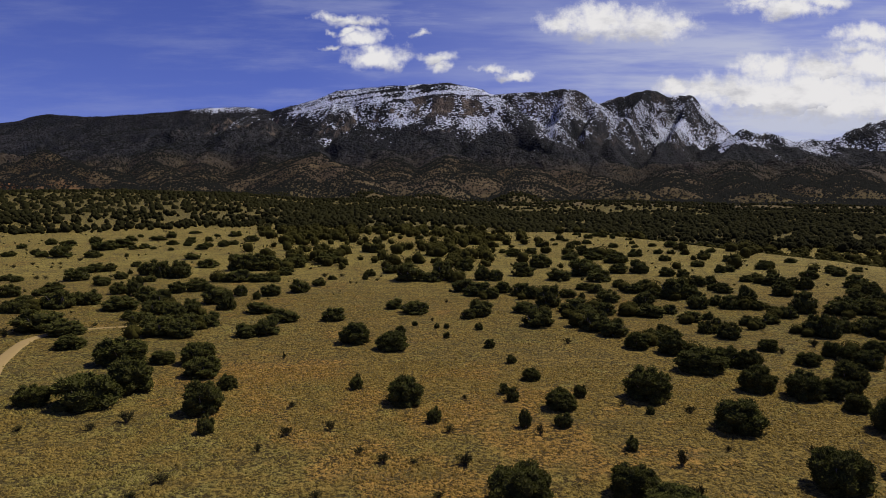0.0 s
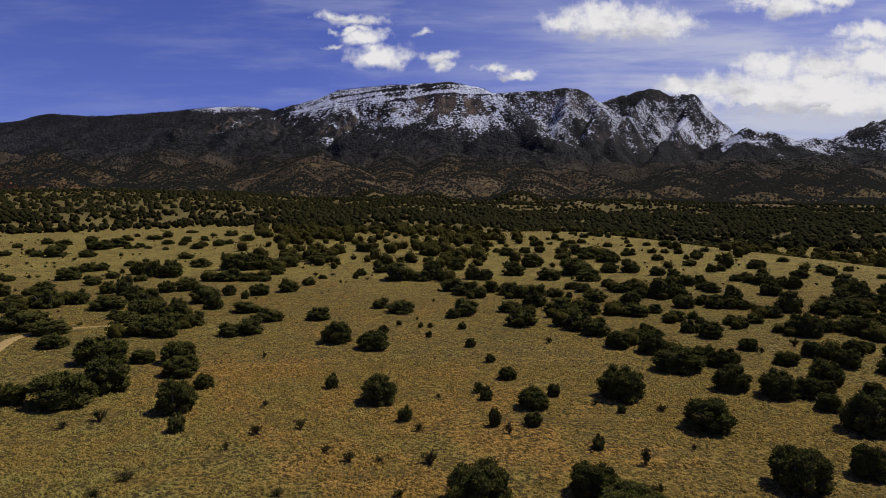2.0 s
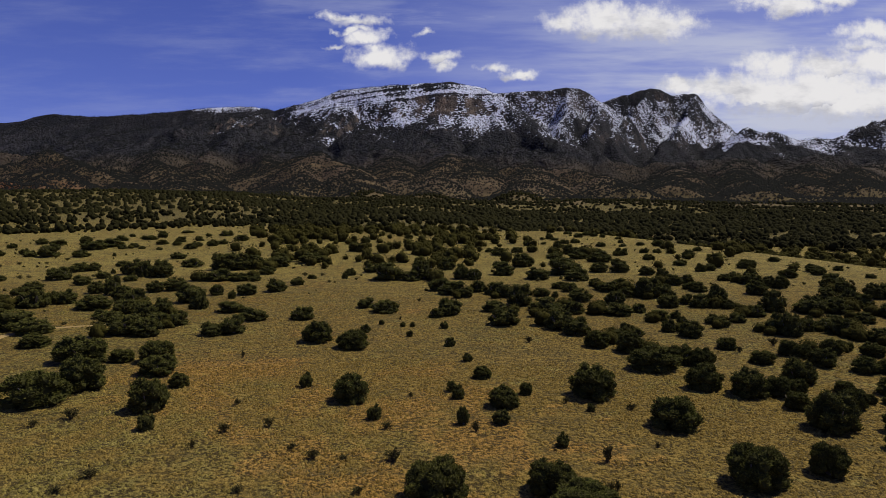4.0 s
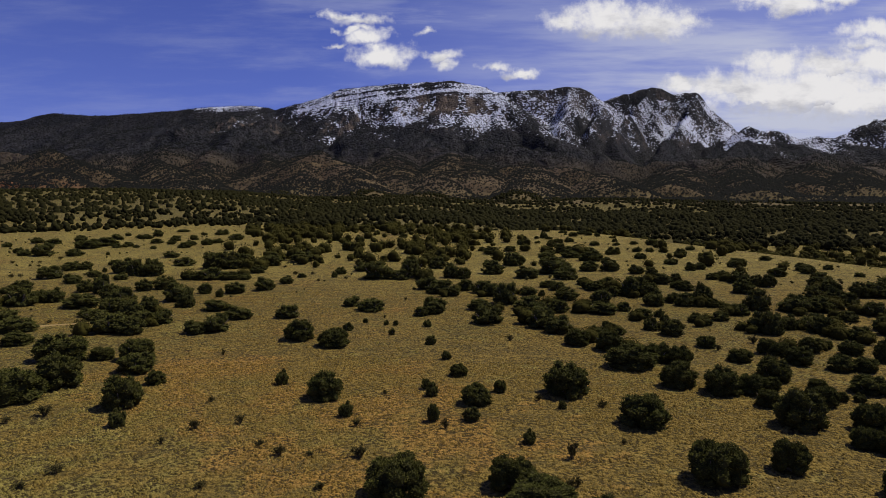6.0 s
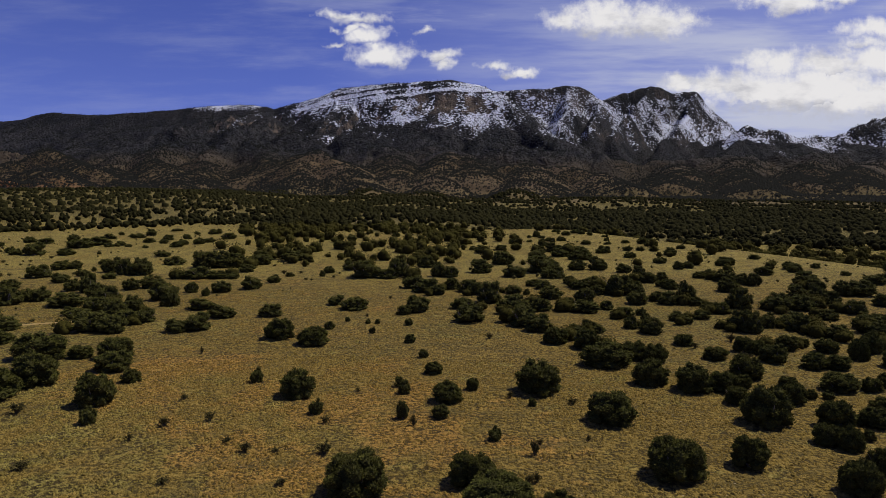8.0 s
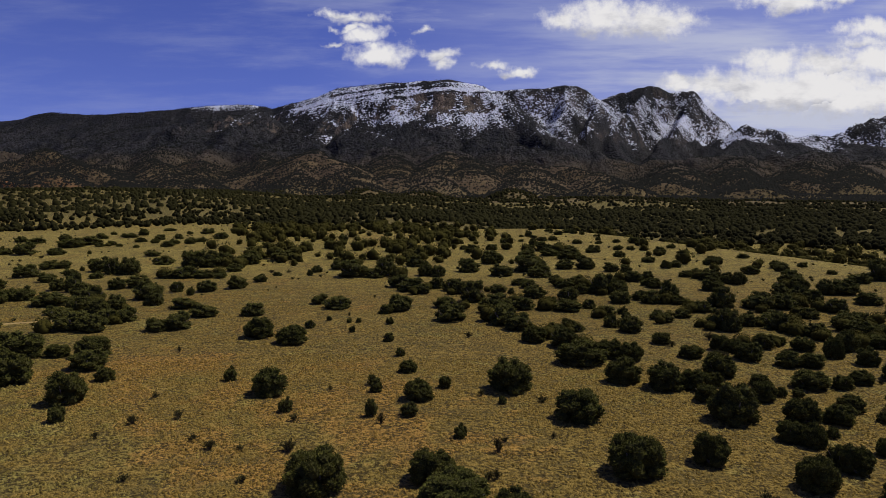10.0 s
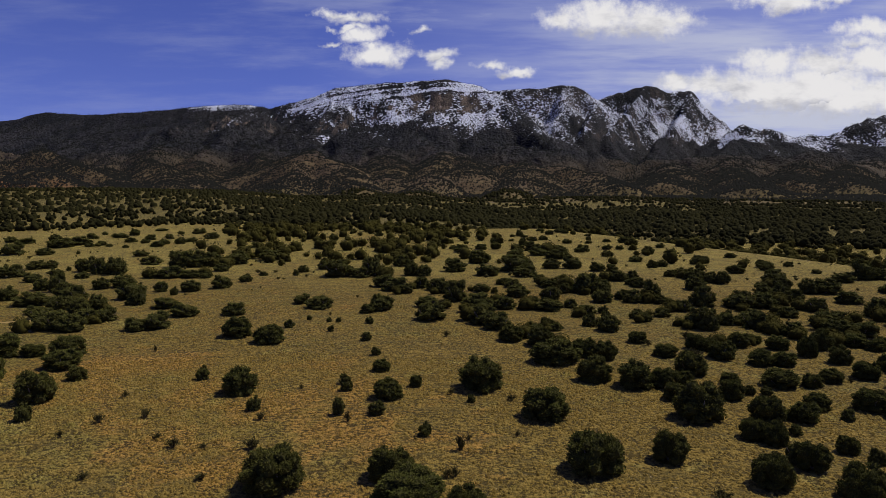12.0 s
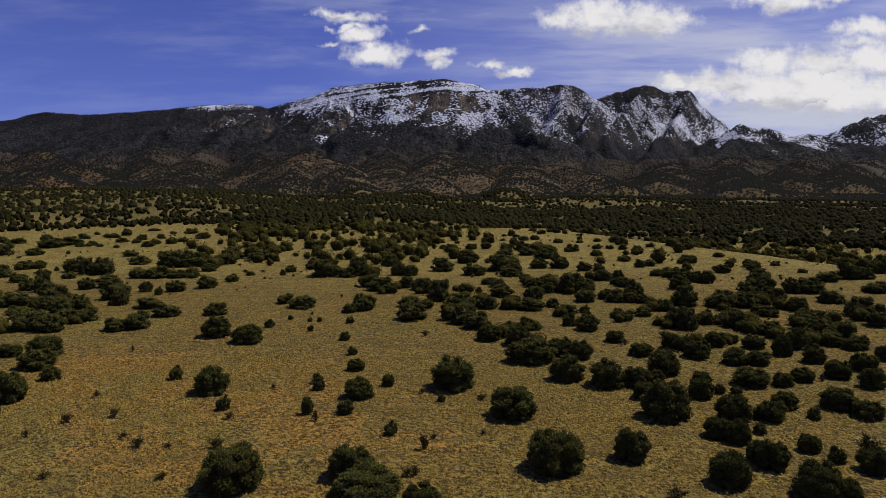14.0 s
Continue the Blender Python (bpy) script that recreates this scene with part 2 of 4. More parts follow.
def make_mountain():
    m, n, p = material("wooded rock with old snow")
    xyz = n.node("ShaderNodeSeparateXYZ", Vector=p)
    x, z = xyz.outputs[0], xyz.outputs[2]
    slope = n.node("ShaderNodeSeparateXYZ", Vector=n.node("ShaderNodeNewGeometry").outputs["True Normal"]).outputs[2]
    spot = n.node("ShaderNodeTexVoronoi", Vector=p, Scale=0.105).outputs[0]
    speck = n.math("ADD", n.math("MULTIPLY", spot, 0.62), n.math("MULTIPLY", n.noise(p, 0.11, 3, 0.7), 0.75))
    chutes = n.noise(p, 0.0105, 5, 0.66, (1.0, 0.26, 0.38))
    wide = n.noise(p, 0.0034, 4, 0.6)
    dip = n.math("SUBTRACT", z, n.math("MULTIPLY", n.math("MINIMUM", n.math("SUBTRACT", x, 0.0), 0.0), 0.14))
    beds = n.node("ShaderNodeCombineXYZ", X=n.math("MULTIPLY", x, 0.05), Y=0.0, Z=n.math("MULTIPLY", dip, 2.2)).outputs[0]
    ledge = n.noise(beds, 0.020, 3, 0.6)
    bed = n.node("ShaderNodeAttribute")
    bed.attribute_name = "ravine"
    bed = bed.outputs["Fac"]
    rock = n.mix(n.span(n.noise(p, 0.02, 5, 0.65, (1.6, 1.0, 0.5)), 0.35, 0.7), (0.060, 0.049, 0.044), (0.185, 0.140, 0.105))
    # Bluish near-black: distance haze and cloud shadow painted into ground and forest.
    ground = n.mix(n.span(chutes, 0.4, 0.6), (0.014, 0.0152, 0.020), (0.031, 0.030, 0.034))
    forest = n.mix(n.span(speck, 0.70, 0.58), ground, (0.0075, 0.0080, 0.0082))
    cliff = n.math("MULTIPLY", n.span(slope, 0.70, 0.58), n.span(n.math("ADD", chutes, n.math("MULTIPLY", wide, 0.6)), 0.76, 0.88))
    cliff = n.math("MULTIPLY", cliff, n.math("MULTIPLY", n.span(z, 340.0, 440.0), n.span(x, 200.0, 350.0, 1.0, 0.3)))
    face = n.math("MULTIPLY", n.span(n.math("ABSOLUTE", n.math("SUBTRACT", x, 10.0)), 190.0, 90.0), n.span(n.math("ABSOLUTE", n.math("SUBTRACT", z, 520.0)), 70.0, 30.0))
    bare = n.math("MAXIMUM", cliff, n.math("MULTIPLY", face, n.span(chutes, 0.42, 0.50)))
    brown = n.mix(n.span(chutes, 0.4, 0.6), (0.036, 0.028, 0.018), (0.070, 0.053, 0.031))
    low = n.span(n.math("ADD", z, n.math("MULTIPLY", wide, 150.0)), 330.0, 230.0)
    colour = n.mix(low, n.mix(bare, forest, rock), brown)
    # Old snow on the high faces, thick in the chutes and on the ledges under the rim, thin between the trees.
    lifted = n.math("MULTIPLY", z, n.span(x, 1450.0, 1700.0, 1.0, 1.25))
    zone = n.math("MULTIPLY", n.span(n.math("ADD", lifted, n.math("MULTIPLY", n.math("SUBTRACT", wide, 0.5), 420.0)), 200.0, 560.0), n.span(x, -1150.0, -350.0, 0.40, 1.0))
    far_west = n.math("MULTIPLY", n.span(n.math("ABSOLUTE", n.math("SUBTRACT", x, -1130.0)), 420.0, 80.0), n.span(z, 530.0, 620.0))
    zone = n.math("MULTIPLY", zone, n.span(x, 1650.0, 1900.0, 1.0, 0.80))
    zone = n.math("MAXIMUM", n.math("MULTIPLY", zone, n.span(x, -1400.0, -1000.0)), n.math("MULTIPLY", far_west, 0.86))
    amount = n.math("ADD", n.span(chutes, 0.36, 0.64, -0.20, 0.24), n.span(wide, 0.38, 0.62, -0.10, 0.10))
    amount = n.math("ADD", amount, n.span(bed, 0.05, 0.7, -0.12, 0.24))
    amount = n.math("ADD", amount, n.math("MULTIPLY", n.math("SUBTRACT", ledge, 0.5), n.math("MULTIPLY", n.span(dip, 555.0, 615.0, 0.0, 4.5), n.math("MULTIPLY", n.span(x, 330.0, 250.0), n.span(x, -800.0, -600.0)))))
    amount = n.math("ADD", amount, n.span(slope, 0.62, 0.88, -0.12, 0.08))
    amount = n.math("ADD", amount, n.span(x, 250.0, 420.0, 0.0, 0.03))
    amount = n.math("SUBTRACT", amount, n.math("MULTIPLY", bare, 0.65))
    amount = n.math("SUBTRACT", amount, n.math("MULTIPLY", n.span(z, 690.0, 760.0), 0.30))
    lie = n.math("SUBTRACT", n.math("ADD", speck, n.math("MULTIPLY", amount, 0.62)), n.span(zone, 0.0, 1.0, 1.40, 0.70))
    snow = n.span(lie, -0.02, 0.06)
    colour = n.mix(snow, colour, (0.60, 0.64, 0.75))
    h = n.math("ADD", n.math("SUBTRACT", 1.0, speck), n.math("MULTIPLY", chutes, 2.0))
    finish(n, colour, 0.9, n.bump(h, 1.0, 12.0), 0.1)
    return m


def make_needles():
    m, n, p = material("juniper needles")
    r = n.node("ShaderNodeObjectInfo").outputs["Random"]
    isle = n.node("ShaderNodeNewGeometry").outputs["Random Per Island"]
    a = n.mix(r, (0.044, 0.048, 0.011), (0.065, 0.061, 0.013))
    colour = n.mix(isle, a, (0.093, 0.093, 0.022))
    colour = n.mix(n.span(n.noise(p, 1.6, 3), 0.55, 0.75, 0.0, 0.55), colour, (0.060, 0.049, 0.017))
    finish(n, colour, 0.95, None, 0.03)
    return m


def make_straw():
    m, n, p = material("dry grass blades")
    isle = n.node("ShaderNodeNewGeometry").outputs["Random Per Island"]
    xyz, mid, patch, bare, green, tuft = sward(n, p)
    dry = n.mix(isle, (0.105, 0.072, 0.017), (0.230, 0.162, 0.043))
    fresh = n.mix(isle, (0.092, 0.074, 0.017), (0.220, 0.183, 0.049))
    colour = n.mix(n.math("MULTIPLY", bare, 0.7), n.mix(green, dry, fresh), n.mix(isle, (0.120, 0.071, 0.016), (0.260, 0.163, 0.040)))
    colour = n.mix(n.span(patch, 0.58, 0.70, 0.0, 0.5), colour, (0.285, 0.240, 0.075))
    # Clump tops brightened in the blades too, as if catching the sun.
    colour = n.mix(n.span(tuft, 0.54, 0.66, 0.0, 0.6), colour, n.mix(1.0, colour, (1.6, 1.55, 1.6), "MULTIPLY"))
    finish(n, colour, 0.95, None, 0.03)
    return m


def make_plain(name, one, other, scale, rough=0.95, bump=0.0):
    m, n, p = material(name)
    v = n.noise(p, scale, 4, 0.6)
    isle = n.node("ShaderNodeNewGeometry").outputs["Random Per Island"]
    colour = n.mix(n.math("ADD", n.math("MULTIPLY", v, 0.6), n.math("MULTIPLY", isle, 0.4)), one, other)
    finish(n, colour, rough, n.bump(v, 0.6, bump) if bump else None, 0.02)
    return m


GRASSLAND, FOOTHILL, MOUNTAIN, NEEDLES = make_grassland(), make_foothill(), make_mountain(), make_needles()
BARK = make_plain("grey shredded bark", (0.10, 0.085, 0.07), (0.26, 0.22, 0.18), 9.0, 0.9, 0.03)
TWIG = make_plain("dry twigs", (0.075, 0.060, 0.036), (0.14, 0.115, 0.065), 6.0)
SAGE = make_plain("grey green scrub leaves", (0.040, 0.038, 0.012), (0.085, 0.072, 0.026), 3.0)
STRAW = make_straw()
# Darker than nearer crowns: cloud shadow over the far woods is in this colour.
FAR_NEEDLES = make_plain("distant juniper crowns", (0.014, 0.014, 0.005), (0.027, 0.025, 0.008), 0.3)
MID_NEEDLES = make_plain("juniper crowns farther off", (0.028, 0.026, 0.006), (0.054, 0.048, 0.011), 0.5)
# Darker copy of the needles: shade inside the crowns put into colour.
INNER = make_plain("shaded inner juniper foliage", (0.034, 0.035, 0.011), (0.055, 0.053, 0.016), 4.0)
# Near black: cloud shadow on the far slopes put into colour, cooled for haze.
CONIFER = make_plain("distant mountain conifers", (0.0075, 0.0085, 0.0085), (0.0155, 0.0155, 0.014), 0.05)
DUST = make_plain("pale trodden dust", (0.27, 0.190, 0.080), (0.35, 0.255, 0.115), 1.2, 0.95, 0.03)

# ---------------------------------------------------------------- terrain shape
TAB = np.random.RandomState(7).rand(256, 256)


def vnoise(x, y, s=0):
    """Smooth value noise, 0 to 1."""
    x, y = np.asarray(x, float) + 17.3 * s, np.asarray(y, float) + 41.7 * s
    xi, yi = np.floor(x).astype(int), np.floor(y).astype(int)
    fx, fy = x - xi, y - yi
    fx, fy = fx * fx * (3 - 2 * fx), fy * fy * (3 - 2 * fy)
    a, b = TAB[xi % 256, yi % 256], TAB[(xi + 1) % 256, yi % 256]
    c, d = TAB[xi % 256, (yi + 1) % 256], TAB[(xi + 1) % 256, (yi + 1) % 256]
    return (a * (1 - fx) + b * fx) * (1 - fy) + (c * (1 - fx) + d * fx) * fy


def fbm(x, y, octaves=4, s=0):
    total, amp, norm = 0.0, 1.0, 0.0
    for k in range(octaves):
        total = total + amp * vnoise(x * 2 ** k, y * 2 ** k, s + k)
        norm += amp
        amp *= 0.5
    return total / norm


def gully(x, y, octaves=3, s=0):
    """Sharp valleys between rounded spurs: 0 on a spur, 1 in a valley floor."""
    total, amp, norm = 0.0, 1.0, 0.0
    for k in range(octaves):
        total = total + amp * (1 - np.minimum(1, 2.3 * np.abs(2 * vnoise(x * 2 ** k, y * 2 ** k, s + k) - 1)))
        norm += amp
        amp *= 0.5
    return total / norm


def ramp(v, a, b):
    t = np.clip((v - a) / (b - a), 0, 1)
    return t * t * (3 - 2 * t)


# Height of the plain along the view: on the hilly side, in the middle, and on the wooded side.
PLAIN_Y = [-4600, -200, 0, 31, 120, 165, 190, 212, 240, 300, 350, 420, 500, 600, 700, 900, 1300, 2000, 4800]
PLAIN_HILLY = [-70, -10, -1.25, 0.3, 4.7, 7.8, 9.2, 10.4, 12.2, 18, 24, 31, 37, 41, 45, 52, 66, 85, 110]
PLAIN_MIDDLE = [-70, -10, -1.25, 0.3, 4.7, 7.8, 9.2, 10.2, 11.0, 13.0, 15.4, 19.5, 25, 32, 38, 48, 64, 85, 110]
PLAIN_WOOD = [-70, -10, -1.25, 0.3, 4.6, 7.1, 8.6, 9.9, 7.2, 6.6, 9.0, 13.5, 19.5, 27, 34, 46, 62, 82, 110]

# Ridge lines and spurs of the range: metres across, metres ahead, metres above the datum.
PLATEAU_RIM = [(-3784, 3510, 497), (-2899, 3510, 523), (-2309, 3510, 549), (-2245, 3510, 556), (-2162, 3510, 582), (-2043, 3510, 591), (-1867, 3510, 579), (-1572, 3510, 588), (-1425, 3510, 600), (-1307, 3510, 611), (-1160, 3510, 623), (-1012, 3510, 628), (-939, 3510, 620), (-883, 3510, 605), (-719, 3510, 556)]
MASSIF_RIM = [(-898, 3500, 601), (-730, 3300, 600), (-601, 3200, 609), (-481, 3120, 630), (-346, 3080, 640), (-215, 3060, 646), (-61, 3050, 654), (15, 3050, 657), (118, 3050, 644), (169, 3050, 637), (215, 3050, 616), (241, 3000, 587)]
MASSIF_SPUR = [(241, 3000, 587), (278, 2860, 503), (328, 2680, 411), (370, 2500, 337), (394, 2330, 281)]
CLIFF_SPUR = [(-112, 3040, 609), (-95, 2900, 534), (-159, 2750, 438), (-258, 2580, 358)]
BUTTRESS = [(41, 3030, 607), (68, 2890, 525), (87, 2740, 420), (139, 2500, 322)]
SNOW_SPUR = [(-480, 3110, 623), (-484, 2900, 497), (-526, 2700, 392)]
SECOND_PEAK = [(176, 3750, 715), (260, 3700, 730), (375, 3700, 739), (546, 3700, 745), (670, 3700, 761), (732, 3700, 754), (794, 3700, 730), (875, 3700, 690), (950, 3700, 644)]
SECOND_SPUR = [(668, 3690, 752), (625, 3450, 632), (540, 3200, 508), (526, 2900, 376)]
SECOND_SHOULDER = [(792, 3690, 722), (804, 3500, 627), (688, 3200, 481), (622, 2950, 370)]
THIRD_PEAK = [(903, 4050, 737), (946, 4000, 748), (1059, 4000, 781), (1203, 4000, 815), (1260, 4000, 805), (1328, 4000, 778), (1395, 4000, 781), (1468, 4000, 785)]
THIRD_CLIFF = [(1465, 3990, 783), (1498, 3990, 753), (1526, 3990, 713), (1587, 3990, 640), (1645, 3990, 593), (1702, 3990, 557)]
THIRD_SPUR = [(1203, 4000, 811), (1018, 3700, 647), (859, 3400, 510), (721, 3000, 369)]
THIRD_BUTTRESS = [(1461, 3980, 777), (1272, 3600, 584), (1094, 3250, 447), (892, 2900, 328)]
THIRD_FOOT = [(1678, 3950, 554), (1424, 3500, 417), (1189, 3100, 318)]
EAST_RIM = [(1374, 3300, 448), (1419, 3300, 465), (1463, 3300, 485), (1527, 3300, 468), (1568, 3300, 471), (1707, 3300, 460), (1735, 3300, 448), (1832, 3300, 446), (1929, 3300, 465), (2039, 3300, 490), (2075, 3300, 493), (2108, 3300, 518), (2171, 3300, 534), (2397, 3300, 592), (2812, 3300, 564), (4199, 3300, 495)]
EAST_SPUR = [(1709, 3250, 415), (1719, 3350, 464), (1648, 3350, 469), (1578, 3350, 464), (1322, 3050, 380), (1089, 2750, 288)]
EAST_FLANK = [(2047, 3256, 481), (2060, 3400, 425), (1685, 2900, 313)]
EAST_END = [(2352, 3276, 574), (2427, 3500, 510), (1981, 3000, 359)]
DARK_SHOULDER = [(-873, 3400, 578), (-923, 3200, 542), (-966, 3000, 497), (-1043, 2800, 439), (-1121, 2500, 341), (-1148, 2300, 286), (-1029, 1900, 187)]
SUNLIT_SPUR = [(-790, 3000, 484), (-734, 2350, 343), (-636, 2150, 278), (-514, 1900, 219), (-396, 1500, 138)]
SUNLIT_FOOT = [(-734, 2350, 343), (-678, 1950, 233), (-554, 1500, 138), (-347, 950, 64)]
MID_SHOULDER = [(-659, 2500, 326), (-523, 2450, 336), (-386, 2500, 362), (-259, 2300, 301), (-154, 1950, 221), (-106, 1500, 138), (-49, 900, 61)]
MID_CREST = [(-213, 2700, 362), (-120, 2650, 363), (-37, 2300, 286), (13, 1900, 217), (64, 1500, 150), (58, 1050, 82)]
EAST_SHOULDER = [(139, 2500, 322), (229, 2350, 284), (333, 2250, 261), (503, 2250, 248), (655, 2250, 238), (787, 2250, 233), (957, 2250, 242), (1052, 2250, 236), (1203, 2250, 242), (1355, 2250, 236), (1483, 2250, 229), (1922, 2250, 238)]
WEST_HILL = [(-1406, 1700, 209), (-1206, 1700, 200), (-1001, 1600, 185), (-881, 1500, 182), (-780, 1380, 154), (-582, 1100, 104)]
WEST_KNOLL = [(-759, 1150, 99), (-621, 1020, 93), (-571, 980, 92), (-501, 900, 75)]
RED_HILL = [(-654, 860, 71), (-528, 800, 64), (-463, 760, 60), (-412, 700, 48)]
WEST_SPUR = [(-813, 2000, 250), (-692, 1600, 166), (-473, 1150, 99), (-325, 850, 56)]
WEST_FOOT = [(-1052, 2200, 266), (-849, 1700, 169), (-551, 1150, 91), (-367, 800, 51)]
ROUND_HILL = [(-358, 1500, 138), (-316, 1480, 164), (-279, 1450, 169), (-231, 1380, 152), (-162, 1120, 104), (-107, 880, 67), (-72, 690, 41)]
ROUND_FOOT = [(-279, 1450, 169), (-226, 1080, 95), (-177, 740, 45)]
MID_HILL = [(12, 1850, 212), (-2, 1150, 101), (-18, 740, 46)]
LONG_HILL = [(121, 1500, 131), (151, 1480, 140), (194, 1480, 146), (243, 1400, 129), (286, 1230, 103), (235, 820, 55)]
LONG_FOOT = [(194, 1480, 146), (123, 1000, 79), (73, 720, 44)]
EAST_HILL = [(699, 2100, 206), (531, 1500, 130), (342, 1000, 69)]
EAST_KNOLL = [(933, 2150, 225), (716, 1650, 150), (578, 1300, 103), (378, 800, 51)]
EAST_RISE = [(1168, 2150, 225), (856, 1600, 143), (519, 1000, 71)]
EAST_LAST = [(1403, 2150, 216), (904, 1500, 135), (554, 900, 60)]
# line, fall near the crest, fall farther down, metres between the two, roundness of the crest
RIDGES = [
    (PLATEAU_RIM, 0.62, 0.26, 200, 20), (MASSIF_RIM, 0.95, 0.42, 260, 25), (MASSIF_SPUR, 1.25, 0.45, 130, 15),
    (CLIFF_SPUR, 1.25, 0.45, 130, 10), (BUTTRESS, 1.25, 0.45, 130, 10), (SNOW_SPUR, 1.25, 0.45, 130, 15),
    (SECOND_PEAK, 1.35, 0.42, 240, 20), (SECOND_SPUR, 1.35, 0.42, 240, 12), (SECOND_SHOULDER, 1.35, 0.42, 240, 12),
    (THIRD_PEAK, 1.35, 0.42, 240, 15), (THIRD_CLIFF, 1.35, 0.42, 240, 8), (THIRD_SPUR, 1.35, 0.42, 240, 12),
    (THIRD_BUTTRESS, 1.35, 0.42, 240, 12), (THIRD_FOOT, 1.35, 0.42, 240, 15), (EAST_RIM, 0.8, 0.34, 200, 18),
    (EAST_SPUR, 0.95, 0.38, 160, 18), (EAST_FLANK, 0.95, 0.38, 160, 18), (EAST_END, 0.95, 0.38, 160, 18),
    (DARK_SHOULDER, 0.62, 0.26, 140, 40), (SUNLIT_SPUR, 0.68, 0.24, 90, 25), (SUNLIT_FOOT, 0.68, 0.24, 90, 25),
    (MID_SHOULDER, 0.62, 0.26, 140, 40), (MID_CREST, 0.62, 0.26, 140, 40), (EAST_SHOULDER, 0.62, 0.26, 140, 50),
    (WEST_HILL, 0.68, 0.24, 90, 25), (WEST_KNOLL, 0.68, 0.24, 90, 20), (RED_HILL, 0.68, 0.24, 90, 15),
    (WEST_SPUR, 0.68, 0.24, 90, 25), (WEST_FOOT, 0.68, 0.24, 90, 25), (ROUND_HILL, 0.68, 0.24, 90, 30),
    (ROUND_FOOT, 0.68, 0.24, 90, 25), (MID_HILL, 0.68, 0.24, 90, 25), (LONG_HILL, 0.68, 0.24, 90, 30),
    (LONG_FOOT, 0.68, 0.24, 90, 25), (EAST_HILL, 0.68, 0.24, 90, 30), (EAST_KNOLL, 0.68, 0.24, 90, 30),
    (EAST_RISE, 0.68, 0.24, 90, 30), (EAST_LAST, 0.68, 0.24, 90, 30),
]


def ridge(x, y, line, steep, tail, reach, soft):
    """The land under one ridge line: its crest, falling off steeply and then more gently to either side."""
    best = np.full(x.shape, -1e4)
    for (ax, ay, az), (bx, by, bz) in zip(line, line[1:]):
        ux, uy = bx - ax, by - ay
        t = np.clip(((x - ax) * ux + (y - ay) * uy) / (ux * ux + uy * uy), 0, 1)
        d2 = (x - ax - t * ux) ** 2 + (y - ay - t * uy) ** 2
        d = np.sqrt(d2 + soft * soft) - soft
        best = np.maximum(best, az + t * (bz - az) - tail * d - (steep - tail) * reach * (1 - np.exp(-d / reach)))
    return best


def ravines(x, y):
    """0 on a rib, 1 in the bed of a ravine."""
    bend = fbm(x / 160, y / 160, 3, 23) - 0.5
    scale = 0.5 + 0.5 * ramp(y, 900, 2600)
    return gully(x / (150 * scale) + 1.4 * bend, y / (330 * scale) + bend, 4, 24)


def highland(x, y, base):
    """Ridges, spurs and the ravines between them, standing out of the plain."""
    wx = x + 26 * (fbm(x / 210, y / 210, 3, 21) - 0.5)
    wy = y + 70 * (fbm(x / 190, y / 190, 3, 22) - 0.5)
    top, crest = base.copy(), np.full(x.shape, -1e4)
    for line, steep, tail, reach, soft in RIDGES:
        top = np.maximum(top, ridge(wx, wy, line, steep, tail, reach, soft))
        crest = np.maximum(crest, ridge(wx, wy, line, 0.1, 0.1, reach, soft))
    rise, below = np.clip(top - base, 0, None), np.clip(crest - top, 0, 160)
    rugged = fbm(x / 46, y / 60, 4, 25) - 0.5
    wild = 0.30 + 0.70 * ramp(y, 1500, 2500)
    depth = np.minimum(1, below / 60) * np.minimum(1, rise / 70) * wild
    return top - (6 + 0.26 * below) * ravines(x, y) * depth + wild * (0.12 * below + 3.0 * np.minimum(1, rise / 150)) * rugged


def terrain(x, y):
    x, y = np.asarray(x, float), np.asarray(y, float)
    u = x / np.maximum(np.abs(y), 30)
    side, hilly = ramp(u, -0.06, 0.16), ramp(u, -0.14, -0.38)
    z = np.interp(y, PLAIN_Y, PLAIN_MIDDLE)
    z = z + side * (np.interp(y, PLAIN_Y, PLAIN_WOOD) - z) + hilly * (np.interp(y, PLAIN_Y, PLAIN_HILLY) - z)
    z = z - 0.02 * np.clip(x, -60, 60) * np.exp(-((y - 30) / 45) ** 2)
    brow = np.maximum(95, 214 - 2.6 * np.maximum(0, x - 42))
    z = z - 5.0 * ramp(y, brow, brow + 55) * (1 - ramp(y, 240, 330)) * ramp(x, 15, 60)
    z = z + 0.5 * (fbm(x / 19, y / 19, 3, 2) - 0.5) * ramp(y, -40, 90)
    z = z + ramp(y, 230, 520) * 7 * (fbm(x / 95, y / 95, 3, 5) - 0.5)
    z = np.atleast_1d(z)
    far = np.atleast_1d(y > 520)
    if np.any(far):
        z[far] = highland(np.atleast_1d(x)[far], np.atleast_1d(y)[far], z[far])
    return z


# ---------------------------------------------------------------- the ground as one sheet, in rings
def mesh_of(name, verts, faces, mat, smooth=True):
    """A mesh from arrays of corners and of triangles or quads."""
    verts, faces = np.asarray(verts, np.float32), np.asarray(faces, np.int32)
    me = bpy.data.meshes.new(name)
    k = faces.shape[1]
    me.vertices.add(len(verts))
    me.vertices.foreach_set("co", verts.ravel())
    me.loops.add(faces.size)
    me.loops.foreach_set("vertex_index", faces.ravel())
    me.polygons.add(len(faces))
    me.polygons.foreach_set("loop_start", np.arange(0, faces.size, k, dtype=np.int32))
    me.polygons.foreach_set("use_smooth", np.full(len(faces), smooth))
    me.update(calc_edges=True)
    me.materials.append(mat)
    return me


CENTRE = (6.0, -1.0)
